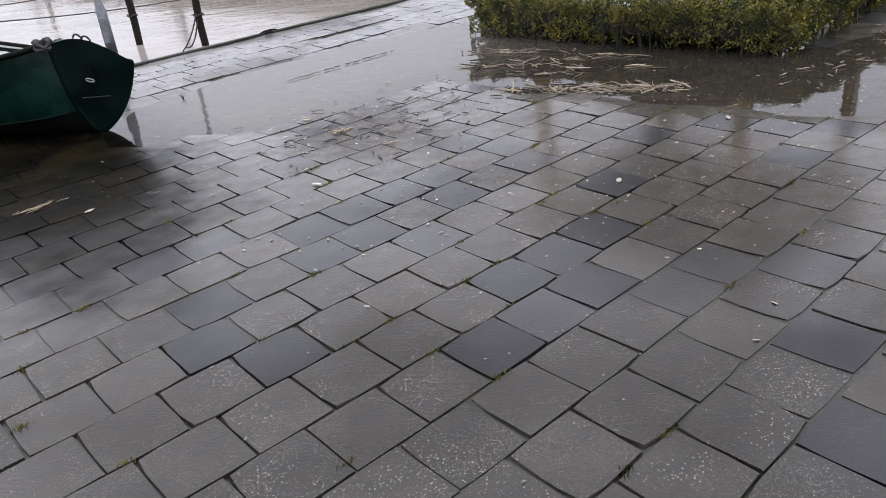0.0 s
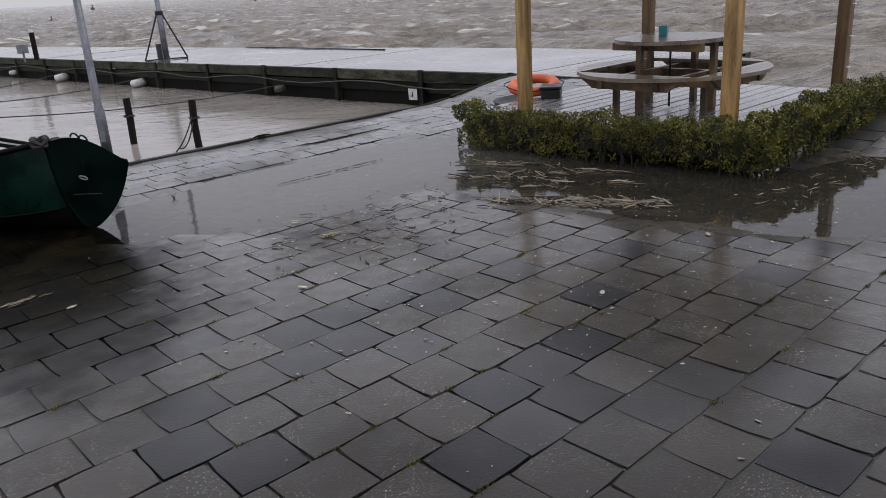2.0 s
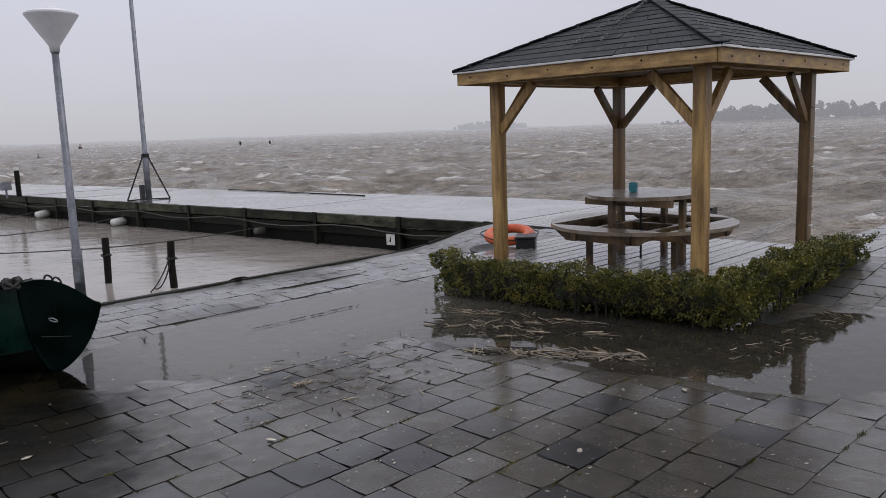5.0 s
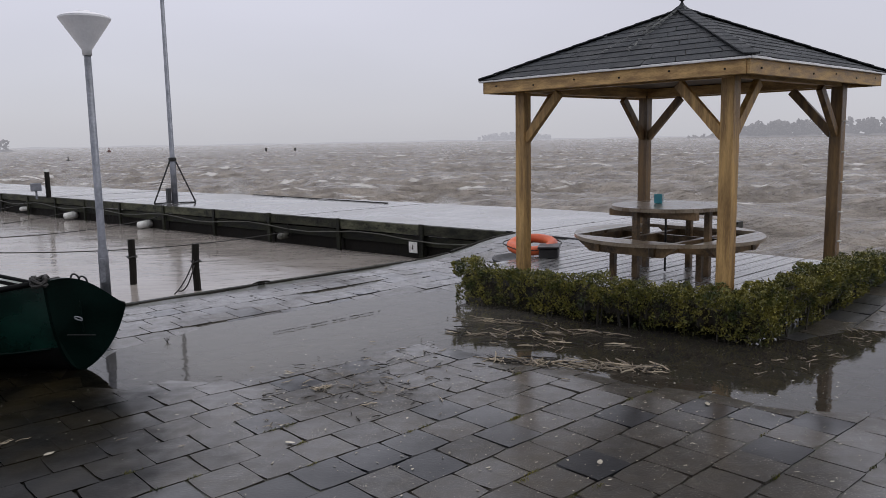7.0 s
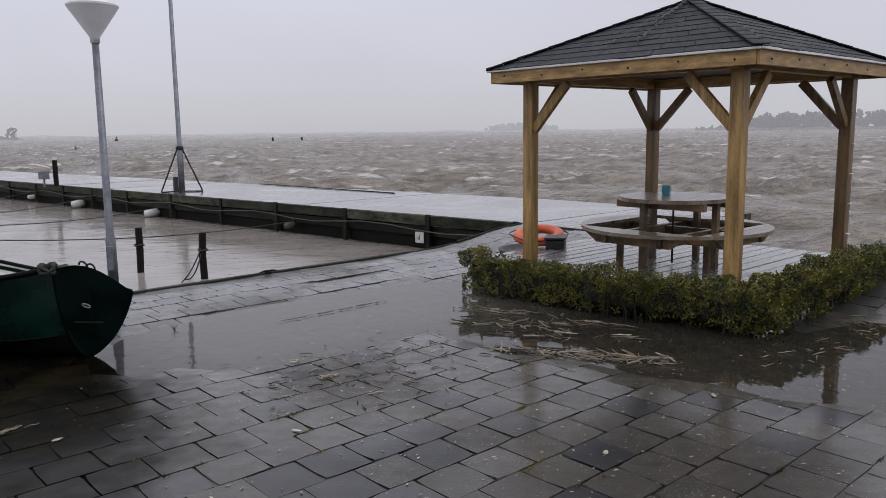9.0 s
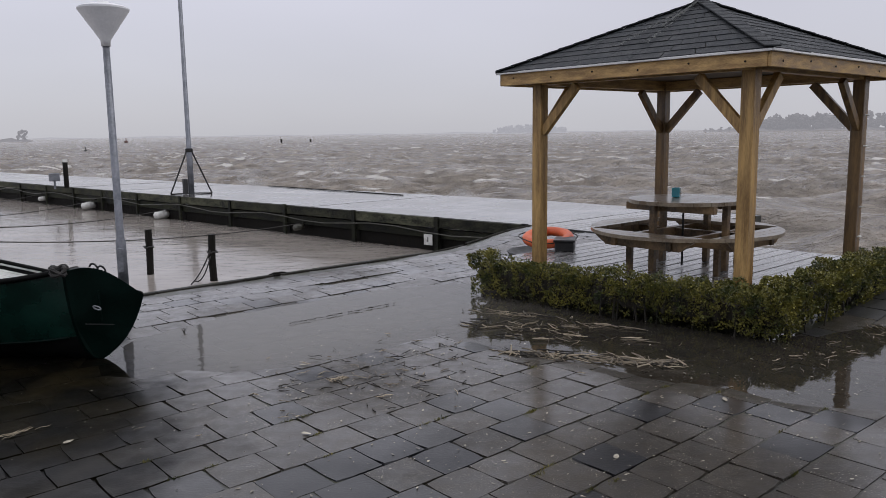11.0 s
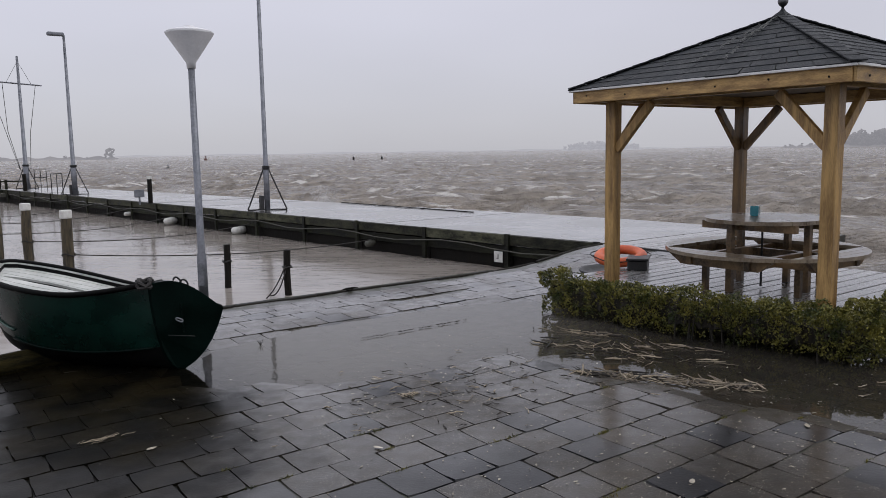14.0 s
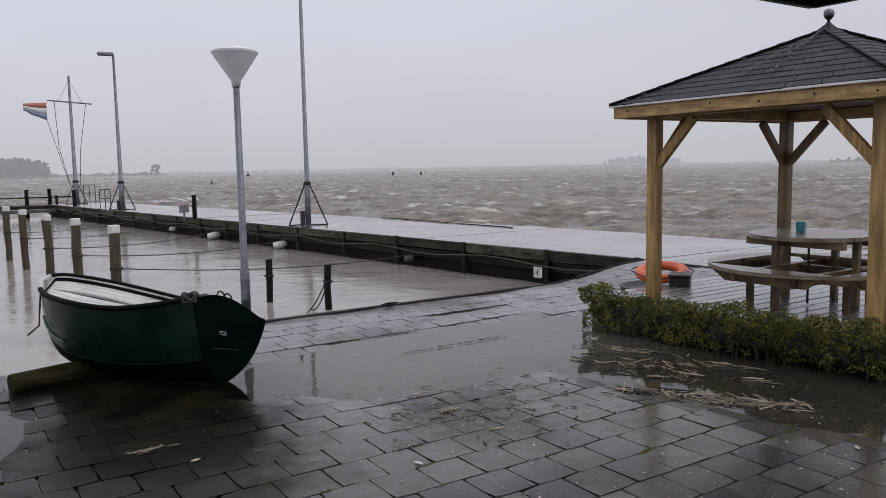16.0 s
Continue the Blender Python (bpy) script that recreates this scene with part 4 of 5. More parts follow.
# ---- clipped hedge round two sides of the deck ----
def hedge(name, x0, x1, y0, y1, h, seed, label, turn=0.0):
    """A clipped hedge between two corners: stems, twigs, a dark core and many small leaves."""
    ob = thing(name, (x0 + x1) / 2, (y0 + y1) / 2, min(0, land((x0 + x1) / 2, (y0 + y1) / 2)), turn, label, "hedge", "hedge round the deck")
    rnd = random.Random(seed)
    sx, sy = (x1 - x0) / 2, (y1 - y0) / 2
    lv, lf = [], []
    count = int(26000 * (sx * sy * 4) / 1.25) + int(6000 * (sx + sy))
    for i in range(count):
        # most leaves sit in the clipped shell: the long faces, the ends and the top
        x, y, z = rnd.uniform(-1, 1), rnd.uniform(-1, 1), rnd.random() ** 0.8
        side = rnd.random()
        if side < 0.42:
            z = 1 - 0.30 * rnd.random() ** 1.6
        elif sx < sy:
            x = math.copysign(1 - 0.35 * rnd.random() ** 1.6, x)
        else:
            y = math.copysign(1 - 0.35 * rnd.random() ** 1.6, y)
        if rnd.random() < 0.06:
            if sx < sy:
                y = math.copysign(1 - 0.05 * rnd.random(), y)
            else:
                x = math.copysign(1 - 0.05 * rnd.random(), x)
        wx, wy, wz = x * sx, y * sy, z * h
        tuft = noise.noise((wx * 11 + seed, wy * 11, wz * 11)) + 0.7 * noise.noise((wx * 5 + seed, wy * 5, wz * 5))
        if tuft < -0.16 and rnd.random() < 0.9:
            continue
        bulge = 0.055 * tuft + 0.07 * noise.noise((wx * 2.5 + seed, wy * 2.5, z * 2))
        low = 0.03 + 0.05 * noise.noise((wx * 5, wy * 5, 4.0 + seed))
        foot = 0.66 + 0.34 * z ** 0.6
        px = x * (sx + bulge) * (foot if sx < sy else 1.0)
        py = y * (sy + bulge) * (foot if sy < sx else 1.0)
        rise = h + 0.06 * smoothstep(0.78, 0.95, y * (sy > sx)) + 0.05 * noise.noise((px * 3.2 + seed, py * 3.2, 9.0)) + 0.05 * tuft
        pz = low + z * (rise - low) + (0.05 * rnd.random() if rnd.random() < 0.015 else 0.0)
        length, wide = rnd.uniform(0.016, 0.034), rnd.uniform(0.006, 0.012)
        d = Vector((rnd.gauss(0, 0.8) + x, rnd.gauss(0, 0.8) + y, rnd.gauss(0.6, 0.7))).normalized()
        s = d.cross(Vector((rnd.gauss(0, 1), rnd.gauss(0, 1), rnd.gauss(0, 0.6)))).normalized()
        p = Vector((px, py, pz))
        b = len(lv)
        lv.extend([p, p + d * length * 0.5 + s * wide, p + d * length, p + d * length * 0.5 - s * wide])
        lf.append((b, b + 1, b + 2, b + 3))
    me = bpy.data.meshes.new("foliage")
    me.from_pydata([tuple(v) for v in lv], [], lf)
    me.materials.append(M_LEAF)
    leaves = new("foliage", me)
    leaves.parent = ob
    tagged(leaves, "dense small dark green leaves", kind="stuff")
    bm = bmesh.new()
    for i in range(int(30 * (sx + sy))):
        x, y = rnd.uniform(-0.9, 0.9) * sx, rnd.uniform(-0.9, 0.9) * sy
        top = h * rnd.uniform(0.5, 0.95)
        dx, dy = rnd.uniform(-0.1, 0.1), rnd.uniform(-0.1, 0.1)
        tube([(x, y, -0.03), (x + dx * 0.4, y + dy * 0.4, top * 0.5), (x + dx, y + dy, top)], [0.011, 0.008, 0.003], 5, bm)
    # solid dark lumps put in for the shade between the twigs
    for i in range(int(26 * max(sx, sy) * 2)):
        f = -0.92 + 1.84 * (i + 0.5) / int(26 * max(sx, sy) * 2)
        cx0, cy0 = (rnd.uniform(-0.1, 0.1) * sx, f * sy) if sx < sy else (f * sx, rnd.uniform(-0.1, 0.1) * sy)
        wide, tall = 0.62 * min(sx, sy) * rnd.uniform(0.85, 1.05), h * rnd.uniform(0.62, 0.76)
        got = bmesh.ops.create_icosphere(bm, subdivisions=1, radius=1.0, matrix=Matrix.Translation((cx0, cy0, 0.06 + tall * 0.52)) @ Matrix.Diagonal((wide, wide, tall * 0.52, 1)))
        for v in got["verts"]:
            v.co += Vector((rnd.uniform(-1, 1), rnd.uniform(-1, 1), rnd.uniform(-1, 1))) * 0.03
    stems = part("stem_tangle", bm, M_TWIG, ob, "thin grey-brown stems round a dark core put in for shade")
    stems["kind"] = "stuff"
    return ob


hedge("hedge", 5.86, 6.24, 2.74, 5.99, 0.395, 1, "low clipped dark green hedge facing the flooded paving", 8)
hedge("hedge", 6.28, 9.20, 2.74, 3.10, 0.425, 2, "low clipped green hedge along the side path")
# ---- quay side ----
lamp = thing("street_lamp", 2.88, 8.44, land(2.88, 8.3), 0, "grey steel street lamp with white inverted-cone shade", "street lamp")
part("pole", tube([(0, 0, 0), (0, 0, 0.62), (0.0, 0, 0.66), (0, 0, 2.72)], [0.054, 0.052, 0.040, 0.034], 14), M_STEEL, lamp, smooth=True)
part("access_door", solid(-0.035, -0.048, 0.42, 0.06, 0.012, 0.26), M_STEEL, lamp)
part("shade", lathe([(0.045, 2.64), (0.05, 2.70), (0.25, 3.0), (0.255, 3.015), (0.245, 3.016)], 28), M_LAMP, lamp, "frosted white cone", True)
part("cap", lathe([(0.246, 3.018), (0.225, 3.035), (0.15, 3.055), (0.06, 3.062), (0.055, 3.085), (0.01, 3.09)], 28), M_CAP, lamp, "white shallow lid", True)


def round_pile(x, y, top, r, material, label, cap=False, group=""):
    ob = thing("mooring_pile", x, y, WATER - 1.0, 0, label, "mooring pile", group)
    h = top - WATER + 1.0
    rnd = random.Random(int(x * 100 + y * 10))
    bm = tube([(rnd.uniform(-0.004, 0.004) * k, rnd.uniform(-0.005, 0.005), h * k / 5) for k in range(6)], [r * rnd.uniform(0.94, 1.04) for _ in range(6)], 12)
    part("shaft", bm, material, ob, smooth=False)
    if cap:
        part("cap", lathe([(r * 1.05, h - 0.02), (r * 1.12, h), (r * 1.12, h + 0.085), (r * 1.02, h + 0.10), (0.01, h + 0.105)], 16), M_WHITE, ob, "white plastic cap")
    return ob


for x, y, top in ((4.54, 12.05, 0.30), (5.0, 10.8, 0.29)):
    p = round_pile(x, y, top, 0.053, M_PILE, "thin black tarred wooden pile in the water", group="thin black piles")
    part("rope_loop", tube([(0.07 * math.cos(t), 0.07 * math.sin(t), 1.45 + 0.01 * math.sin(3 * t)) for t in [i * math.tau / 14 for i in range(15)]], 0.013, 6), M_ROPE, p)
for x, y in ((1.65, 22.4), (1.79, 19.97), (1.91, 16.9), (2.14, 15.0), (2.30, 12.5)):
    p = round_pile(x, y, 0.86, 0.078, M_PILE_B, "thick brown mooring pile with white plastic cap", True, "capped mooring piles")
    part("rope_loop", tube([(0.088 * math.cos(t), 0.088 * math.sin(t), 1.72 + 0.02 * math.sin(2 * t)) for t in [i * math.tau / 16 for i in range(17)]], 0.012, 6), M_ROPE, p)


def slack(a, b, sag, label):
    a, b = Vector(a), Vector(b)
    pts = [a.lerp(b, i / 20) - Vector((0, 0, sag * 4 * (i / 20) * (1 - i / 20))) for i in range(21)]
    ob = part("mooring_line", tube(pts, 0.0095, 6), M_ROPE, smooth=True)
    return tagged(ob, label, "rope", "mooring lines")


for a, b, sag in (((2.30, 12.5, 0.30), (8.75, 14.3, -0.12), 0.14), ((2.14, 15.0, 0.30), (8.15, 19.6, -0.08), 0.15), ((1.91, 16.9, 0.30), (7.65, 24.1, -0.08), 0.14), ((1.79, 19.97, 0.30), (7.2, 27.9, -0.05), 0.14), ((1.65, 22.4, 0.3), (6.85, 31.1, 0.0), 0.14)):
    slack(a, b, sag, "dark wet mooring line slung from pile to jetty")
slack((4.95, 10.76, 0.06), (4.62, 10.75, -0.40), 0.06, "short dark rope end hanging into the water")
slack((4.95, 10.76, -0.02), (4.68, 10.75, -0.36), 0.12, "slack dark rope loop hanging from the pile")

for i, (x, y, z) in enumerate(((8.02, 20.2, -0.30), (7.52, 24.45, -0.27), (7.13, 27.8, -0.22), (8.66, 14.42, -0.22))):
    ob = thing("fender", x, y, z, 25, "white plastic boat fender tied to the jetty side" if i < 3 else "flat grey fender on the jetty side", "fender", "fenders")
    s = 1.0 if i < 2 else 0.65
    bm = lathe([(0.01, -0.26 * s), (0.05 * s, -0.25 * s), (0.10 * s, -0.2 * s), (0.11 * s, 0), (0.10 * s, 0.2 * s), (0.05 * s, 0.25 * s), (0.01, 0.26 * s)], 14)
    bmesh.ops.transform(bm, matrix=pose(0, 0, 0, 0, 90, 0), verts=bm.verts)
    part("body", bm, M_WHITE if i < 3 else M_RAIL, ob, smooth=True)
    part("lanyard", tube([(0.25 * s, 0, 0), (0.2 * s, -0.03, 0.2), (0.2 * s, -0.08, 0.38)], 0.012, 5), M_ROPE, ob)

sign = thing("berth_sign", 9.225 - 0.09, 10.72, -0.195, 6.6, "small white berth plate with a dark mark", "sign")
part("plate", solid(0, 0, 0, 0.012, 0.21, 0.20), M_WHITE, sign)
part("mark", solid(-0.008, 0, 0.0, 0.006, 0.02, 0.09), M_PILE, sign)
part("mark", solid(-0.008, 0.02, -0.03, 0.006, 0.03, 0.016), M_PILE, sign)


def tripod_mast(name, x, y, height, r, label, category):
    ob = thing(name, x, y, DECK, 0, label, category)
    part("pole", tube([(0, 0, 0.0), (0, 0, 1.2), (0, 0, 1.22), (0, 0, height)], [r * 1.25, r * 1.25, r, r * 0.55], 12), M_STEEL, ob, smooth=True)
    part("collar", lathe([(r * 1.5, 1.10), (r * 1.6, 1.12), (r * 1.6, 1.19), (r * 1.3, 1.2)], 14), M_FRAME, ob)
    for ang in (156, -24, 66):
        t = radians(ang)
        foot = Vector((0.52 * math.cos(t), 0.52 * math.sin(t), 0.01))
        part("strut", tube([foot, (0.05 * math.cos(t), 0.05 * math.sin(t), 1.16)], 0.022, 6), M_FRAME, ob)
        part("foot_bar", tube([foot, (0.0, 0.0, 0.02)], 0.018, 6), M_FRAME, ob)
    part("base_box", solid(-0.14, 0.05, 0.2, 0.10, 0.12, 0.4), M_BLACK, ob)
    return ob


tripod_mast("light_mast", 8.72, 19.86, 9.5, 0.062, "tall grey steel mast on a dark tripod frame on the jetty", "mast")
mast = tripod_mast("light_mast", 6.85, 34.55, 6.35, 0.085, "tall grey lamp post on a tripod frame with small lamp head", "street lamp")
part("lamp_head", solid(-0.32, -0.1, 6.36, 0.62, 0.2, 0.15, None, 0.04), M_STEEL, mast, "grey lamp head")
flagpole = tripod_mast("flagpole", 6.46, 43.5, 6.45, 0.10, "grey flagpole with crossed yard and lines", "flagpole")
part("yard", tube([(-1.12, -0.75, 5.13), (1.12, 0.75, 5.13)], 0.035, 8), M_STEEL, flagpole)
for s in (-1, 1):
    part("halyard", tube([(s * 0.8, s * 0.53, 5.1), (s * 0.55 - 0.15, s * 0.38, 2.8), (s * 0.25, s * 0.2, 0.9)], 0.014, 5), M_ROPE, flagpole)
part("gaff_line", tube([(0, 0, 6.2), (-0.6, -0.4, 5.16)], 0.008, 5), M_ROPE, flagpole)
part("gaff_line", tube([(0, 0, 6.2), (0.6, 0.4, 5.16)], 0.008, 5), M_ROPE, flagpole)
flag = thing("flag", 6.46 - 1.20, 43.5 - 0.80, DECK + 4.50, 208, "small red, white and blue striped flag blown out stiff", "flag")
for k, m in enumerate((M_RED, M_FWHITE, M_FBLUE)):
    bm = bmesh.new()
    top, low = 0.52 - 0.29 * k, 0.52 - 0.29 * (k + 1)
    cols = []
    for i in range(13):
        s = i / 12
        w = 0.10 * math.sin(s * 8 + 0.5) * s
        zo = 0.13 * s
        taper = 1 - 0.62 * s
        cols.append([bm.verts.new((s * 1.25, w + 0.012, zo + top * taper + 0.06 * s)), bm.verts.new((s * 1.25, w + 0.012, zo + low * taper + 0.06 * s)), bm.verts.new((s * 1.25, w, zo + low * taper + 0.06 * s)), bm.verts.new((s * 1.25, w, zo + top * taper + 0.06 * s))])
    for c0, c1 in zip(cols, cols[1:]):
        for q in range(4):
            bm.faces.new((c0[q], c0[(q + 1) % 4], c1[(q + 1) % 4], c1[q]))
    bm.faces.new(cols[0])
    bm.faces.new(cols[-1][::-1])
    part("stripe", bm, m, flag, smooth=True)

part("hoist_line", tube([(-1.10, -0.74, 5.13), (-1.20, -0.80, 4.95), (-1.20, -0.80, 4.15), (-0.3, -0.2, 1.0)], 0.012, 5), M_ROPE, flagpole)
def rail_frame(x, y, w, h, label):
    ob = thing("railing", x, y, DECK, -20, label, "railing", "railings at the jetty head")
    for k in (-1, 0, 1):
        part("upright", tube([(k * w / 2, 0, 0), (k * w / 2, 0, h)], 0.018, 6), M_FRAME, ob)
    for z in (0.55, 1.0):
        part("rail", tube([(-w / 2, 0, h * z), (w / 2, 0, h * z)], 0.016, 6), M_FRAME, ob)
    return ob


rail_frame(7.15, 43.9, 0.55, 0.95, "short dark steel railing beside the flagpole")
rail_frame(6.35, 35.4, 0.42, 0.85, "short dark steel railing beside the lamp post")
bollard = thing("jetty_post", 7.30, 25.7, DECK, 0, "black post with pale top on the jetty edge", "post")
part("shaft", tube([(0, 0, 0), (0, 0, 0.78)], 0.075, 10), M_PILE, bollard)
part("top", tube([(0, 0, 0.78), (0, 0, 0.87)], 0.08, 10), M_WHITE, bollard)
meter = thing("meter_box", 6.92, 25.55, DECK - 0.02, 0, "small grey metal box on a short stand", "meter box")
part("stand", solid(0, 0, 0.12, 0.05, 0.05, 0.24), M_STEEL, meter)
part("cabinet", solid(0, 0, 0.36, 0.28, 0.14, 0.24), M_STEEL, meter)
for x, y in ((4.3, 44.6), (5.4, 45.0), (5.9, 40.4)):
    p = round_pile(x, y, 1.0, 0.09, M_PILE, "dark mooring pile at the far jetty", group="far piles")
for x, y, h in ((110.0, 190.0, 0.7), (118.0, 188.0, 0.6)):
    round_pile(x, y, h, 0.25, M_PILE, "far dark marker post standing in the lake", group="marker posts")

cleat = thing("mooring_cleat", 4.72, QUAY - 0.14, land(4.72, 8.3) + 0.004, 0, "low dark iron mooring cleat on the quay edge", "cleat")
part("base", solid(0, 0, 0.012, 0.09, 0.04, 0.025, None, 0.006), M_PILE, cleat)
part("horn", tube([(-0.12, 0, 0.022), (-0.05, 0, 0.034), (0.05, 0, 0.034), (0.12, 0, 0.026)], [0.006, 0.011, 0.011, 0.006], 8), M_PILE, cleat)
sprig = thing("weed_sprig", 2.75, 6.62, land(2.75, 6.62), 0, "small dark weed standing in the puddle", "weed")
for k in range(6):
    t = k * 1.05
    part("stem", tube([(0, 0, 0), (0.01 * math.cos(t), 0.01 * math.sin(t), 0.025), (0.03 * math.cos(t), 0.03 * math.sin(t), 0.035 + 0.006 * k)], [0.003, 0.002, 0.0015], 5), M_TWIG, sprig)

# ---- boat drawn up on the quay ----
BX, BY = 1.5, 6.9
boat = thing("rowing_boat", BX, BY, -0.02, 0, "small dark green rowing boat, pale inside, drawn up on a log", "boat")
# stations from stern to bow: near gunwale, far gunwale, keel
STATIONS = [
    ((1.70, 6.33, 0.735), (2.215, 6.135, 0.51), (1.92, 6.33, 0.0)),
    ((1.40, 6.40, 0.70), (2.12, 6.62, 0.54), (1.72, 6.62, -0.012)),
    ((1.12, 6.52, 0.69), (1.83, 7.10, 0.61), (1.42, 6.95, 0.0)),
    ((0.88, 6.78, 0.72), (1.40, 7.66, 0.73), (1.10, 7.20, 0.05)),
    ((0.735, 7.10, 0.755), (1.05, 8.02, 0.80), (0.88, 7.45, 0.16)),
    ((0.715, 7.35, 0.785), (0.86, 7.95, 0.82), (0.79, 7.58, 0.36)),
]


def station(s, row):
    """A point on one of the three lines of the boat, s from 0 at the stern to 1 at the bow."""
    f = s * (len(STATIONS) - 1)
    i = min(int(f), len(STATIONS) - 2)
    f -= i
    p = [Vector(STATIONS[max(0, min(len(STATIONS) - 1, i + d))][row]) for d in (-1, 0, 1, 2)]
    q = 0.5 * (2 * p[1] + (p[2] - p[0]) * f + (2 * p[0] - 5 * p[1] + 4 * p[2] - p[3]) * f * f + (3 * p[1] - p[0] - 3 * p[2] + p[3]) * f ** 3)
    return q - Vector((BX, BY, 0))


def rib_line(s, inset=0.0):
    """Points across the hull from one gunwale round under the keel to the other."""
    near, far, low = station(s, 0), station(s, 1), station(s, 2)
    mid = (near + far) / 2
    pts = []
    for g, order in ((near, 1), (far, -1)):
        g = g + (mid - g).normalized() * inset
        k = low + Vector((0, 0, inset))
        slack_in = 0.16 if order == 1 else 0.16 + 0.13 * max(0.0, 1 - s * 4)
        bulge = Vector((g.x, g.y, k.z)).lerp(k, slack_in) + Vector((0, 0, 0.06 if order == 1 else 0.06 + 0.07 * max(0.0, 1 - s * 4)))
        half = [g * (1 - t) ** 2 + bulge * 2 * t * (1 - t) + k * t * t for t in [n / 8 for n in range(9)]]
        pts.append(half)
    return pts[0] + pts[1][-2::-1]


def shell(inset, s0=0.0, s1=1.0, steps=20):
    bm = bmesh.new()
    rings = [[bm.verts.new(p) for p in rib_line(s0 + (s1 - s0) * i / steps, inset)] for i in range(steps + 1)]
    for r0, r1 in zip(rings, rings[1:]):
        for i in range(len(r0) - 1):
            bm.faces.new((r0[i], r0[i + 1], r1[i + 1], r1[i]))
    bm.faces.new(rings[-1])
    return bm


hull = part("hull", shell(0.0), M_HULL, boat, "dark green painted hull, bottom blackened as paint and shade", True)
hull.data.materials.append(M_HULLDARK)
# lower faces black: bottom paint and the shade under the hull in one colour
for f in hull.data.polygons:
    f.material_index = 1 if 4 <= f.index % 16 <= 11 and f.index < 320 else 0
part("lining", shell(0.03, 0.12, 0.99), M_INSIDE, boat, "pale inside", True)
# transom with a cambered top edge, its shade put into a darker hull green
bm = bmesh.new()
ring = rib_line(0.0)
near, far = station(0, 0), station(0, 1)
top = [near.lerp(far, t) + Vector((0, 0, 0.10 * math.sin(t * math.pi) * (1.25 - t * 0.5))) for t in [i / 10 for i in range(1, 10)]]
out = [Vector((0.012, -0.03, 0)), Vector((-0.01, 0.02, 0))]
loops = [[bm.verts.new(p + o) for p in ring + top[::-1]] for o in out]
bm.faces.new(loops[0])
bm.faces.new(loops[1][::-1])
n = len(loops[0])
for i in range(n):
    bm.faces.new((loops[0][i], loops[0][(i + 1) % n], loops[1][(i + 1) % n], loops[1][i]))
transom = part("transom", bm, M_HULL_SHADED, boat, "green painted transom, darkened for its shaded side")
across = (far - near).normalized()
face = Vector((across.y, -across.x, 0)).normalized()
centre = near.lerp(far, 0.45) + face * 0.045
for k, (dz, w) in enumerate(((-0.20, 0.05),)):
    bm = tube([centre + across * (0.03 * math.cos(t) - 0.02) + face * 0.008 + Vector((0, 0, dz + 0.012 * math.sin(t))) for t in [i * math.tau / 12 for i in range(13)]], 0.006, 6)
    part("rudder_eye", bm, M_STEEL, transom, "steel eye")
part("bracket", beam(centre + Vector((0, 0, -0.06)), centre + Vector((0.012, 0, -0.30)), 0.012, 0.01, 0.002), M_HULL_SHADED, transom)
part("lower_strip", beam(near.lerp(far, 0.25) + face * 0.04 + Vector((0, 0, -0.36)), near.lerp(far, 0.62) + face * 0.04 + Vector((0, 0, -0.30)), 0.008, 0.008, 0.002), M_FRAME, transom)
for q in (0.42, 0.52):
    base = near.lerp(far, q) + Vector((0, 0.02, 0.10))
    part("cleat", tube([base + across * 0.03 * math.cos(t) + Vector((0, 0, 0.035 * math.sin(t))) for t in [i * math.pi / 8 for i in range(9)]], 0.008, 5), M_FRAME, transom)
for row in (0, 1):
    part("gunwale", tube([station(i / 30, row) + Vector((0, 0, 0.004)) for i in range(31)], 0.022, 8), M_HULLDARK, boat, "black rubbing strip", True)
part("bow_rail", tube([station(1, 0), station(1, 0).lerp(station(1, 1), 0.5) + Vector((-0.03, 0.02, 0.01)), station(1, 1)], 0.024, 8), M_INSIDE, boat, "pale bow rail", True)
for s0, s1, at, m in ((0.70, 0.99, 3, M_STRAKE), (0.05, 0.72, 4, M_HULL_SHADED)):
    pts = [rib_line(s0 + (s1 - s0) * i / 14)[at] for i in range(15)]
    part("strake", tube([p + Vector((-0.004, -0.006, 0)) for p in pts], 0.011, 6), m, boat, "raised strake", True)
for q in range(7):
    # lengthwise pale cover boards under the gunwale, with a gap beside the middle
    bm = bmesh.new()
    cols = []
    for i in range(15):
        s = 0.13 + 0.84 * i / 14
        a, b = station(s, 0), station(s, 1)
        f0, f1 = 0.05 + 0.90 * q / 7 + 0.005, 0.05 + 0.90 * (q + 1) / 7 - 0.005
        if q == 3 and 4 < i < 12:
            f0 += 0.10 * math.sin((i - 4) / 8 * math.pi)
        drop = Vector((0, 0, -0.032))
        u0, u1 = a.lerp(b, f0) + drop, a.lerp(b, f1) + drop
        cols.append([bm.verts.new(v) for v in (u0, u1, u1 - Vector((0, 0, 0.02)), u0 - Vector((0, 0, 0.02)))])
    for c0, c1 in zip(cols, cols[1:]):
        for k in range(4):
            bm.faces.new((c0[k], c0[(k + 1) % 4], c1[(k + 1) % 4], c1[k]))
    bm.faces.new(cols[0][::-1])
    bm.faces.new(cols[-1])
    part("cover_board", bm, M_INSIDE, boat, "pale weathered board")
# black sheet over the lining gives the shade seen through the board gap
part("dark_hold", shell(0.10, 0.1, 0.9, 8), M_HULLDARK, boat, "black sheet standing for the shade in the hold")
corner = station(0.02, 0)
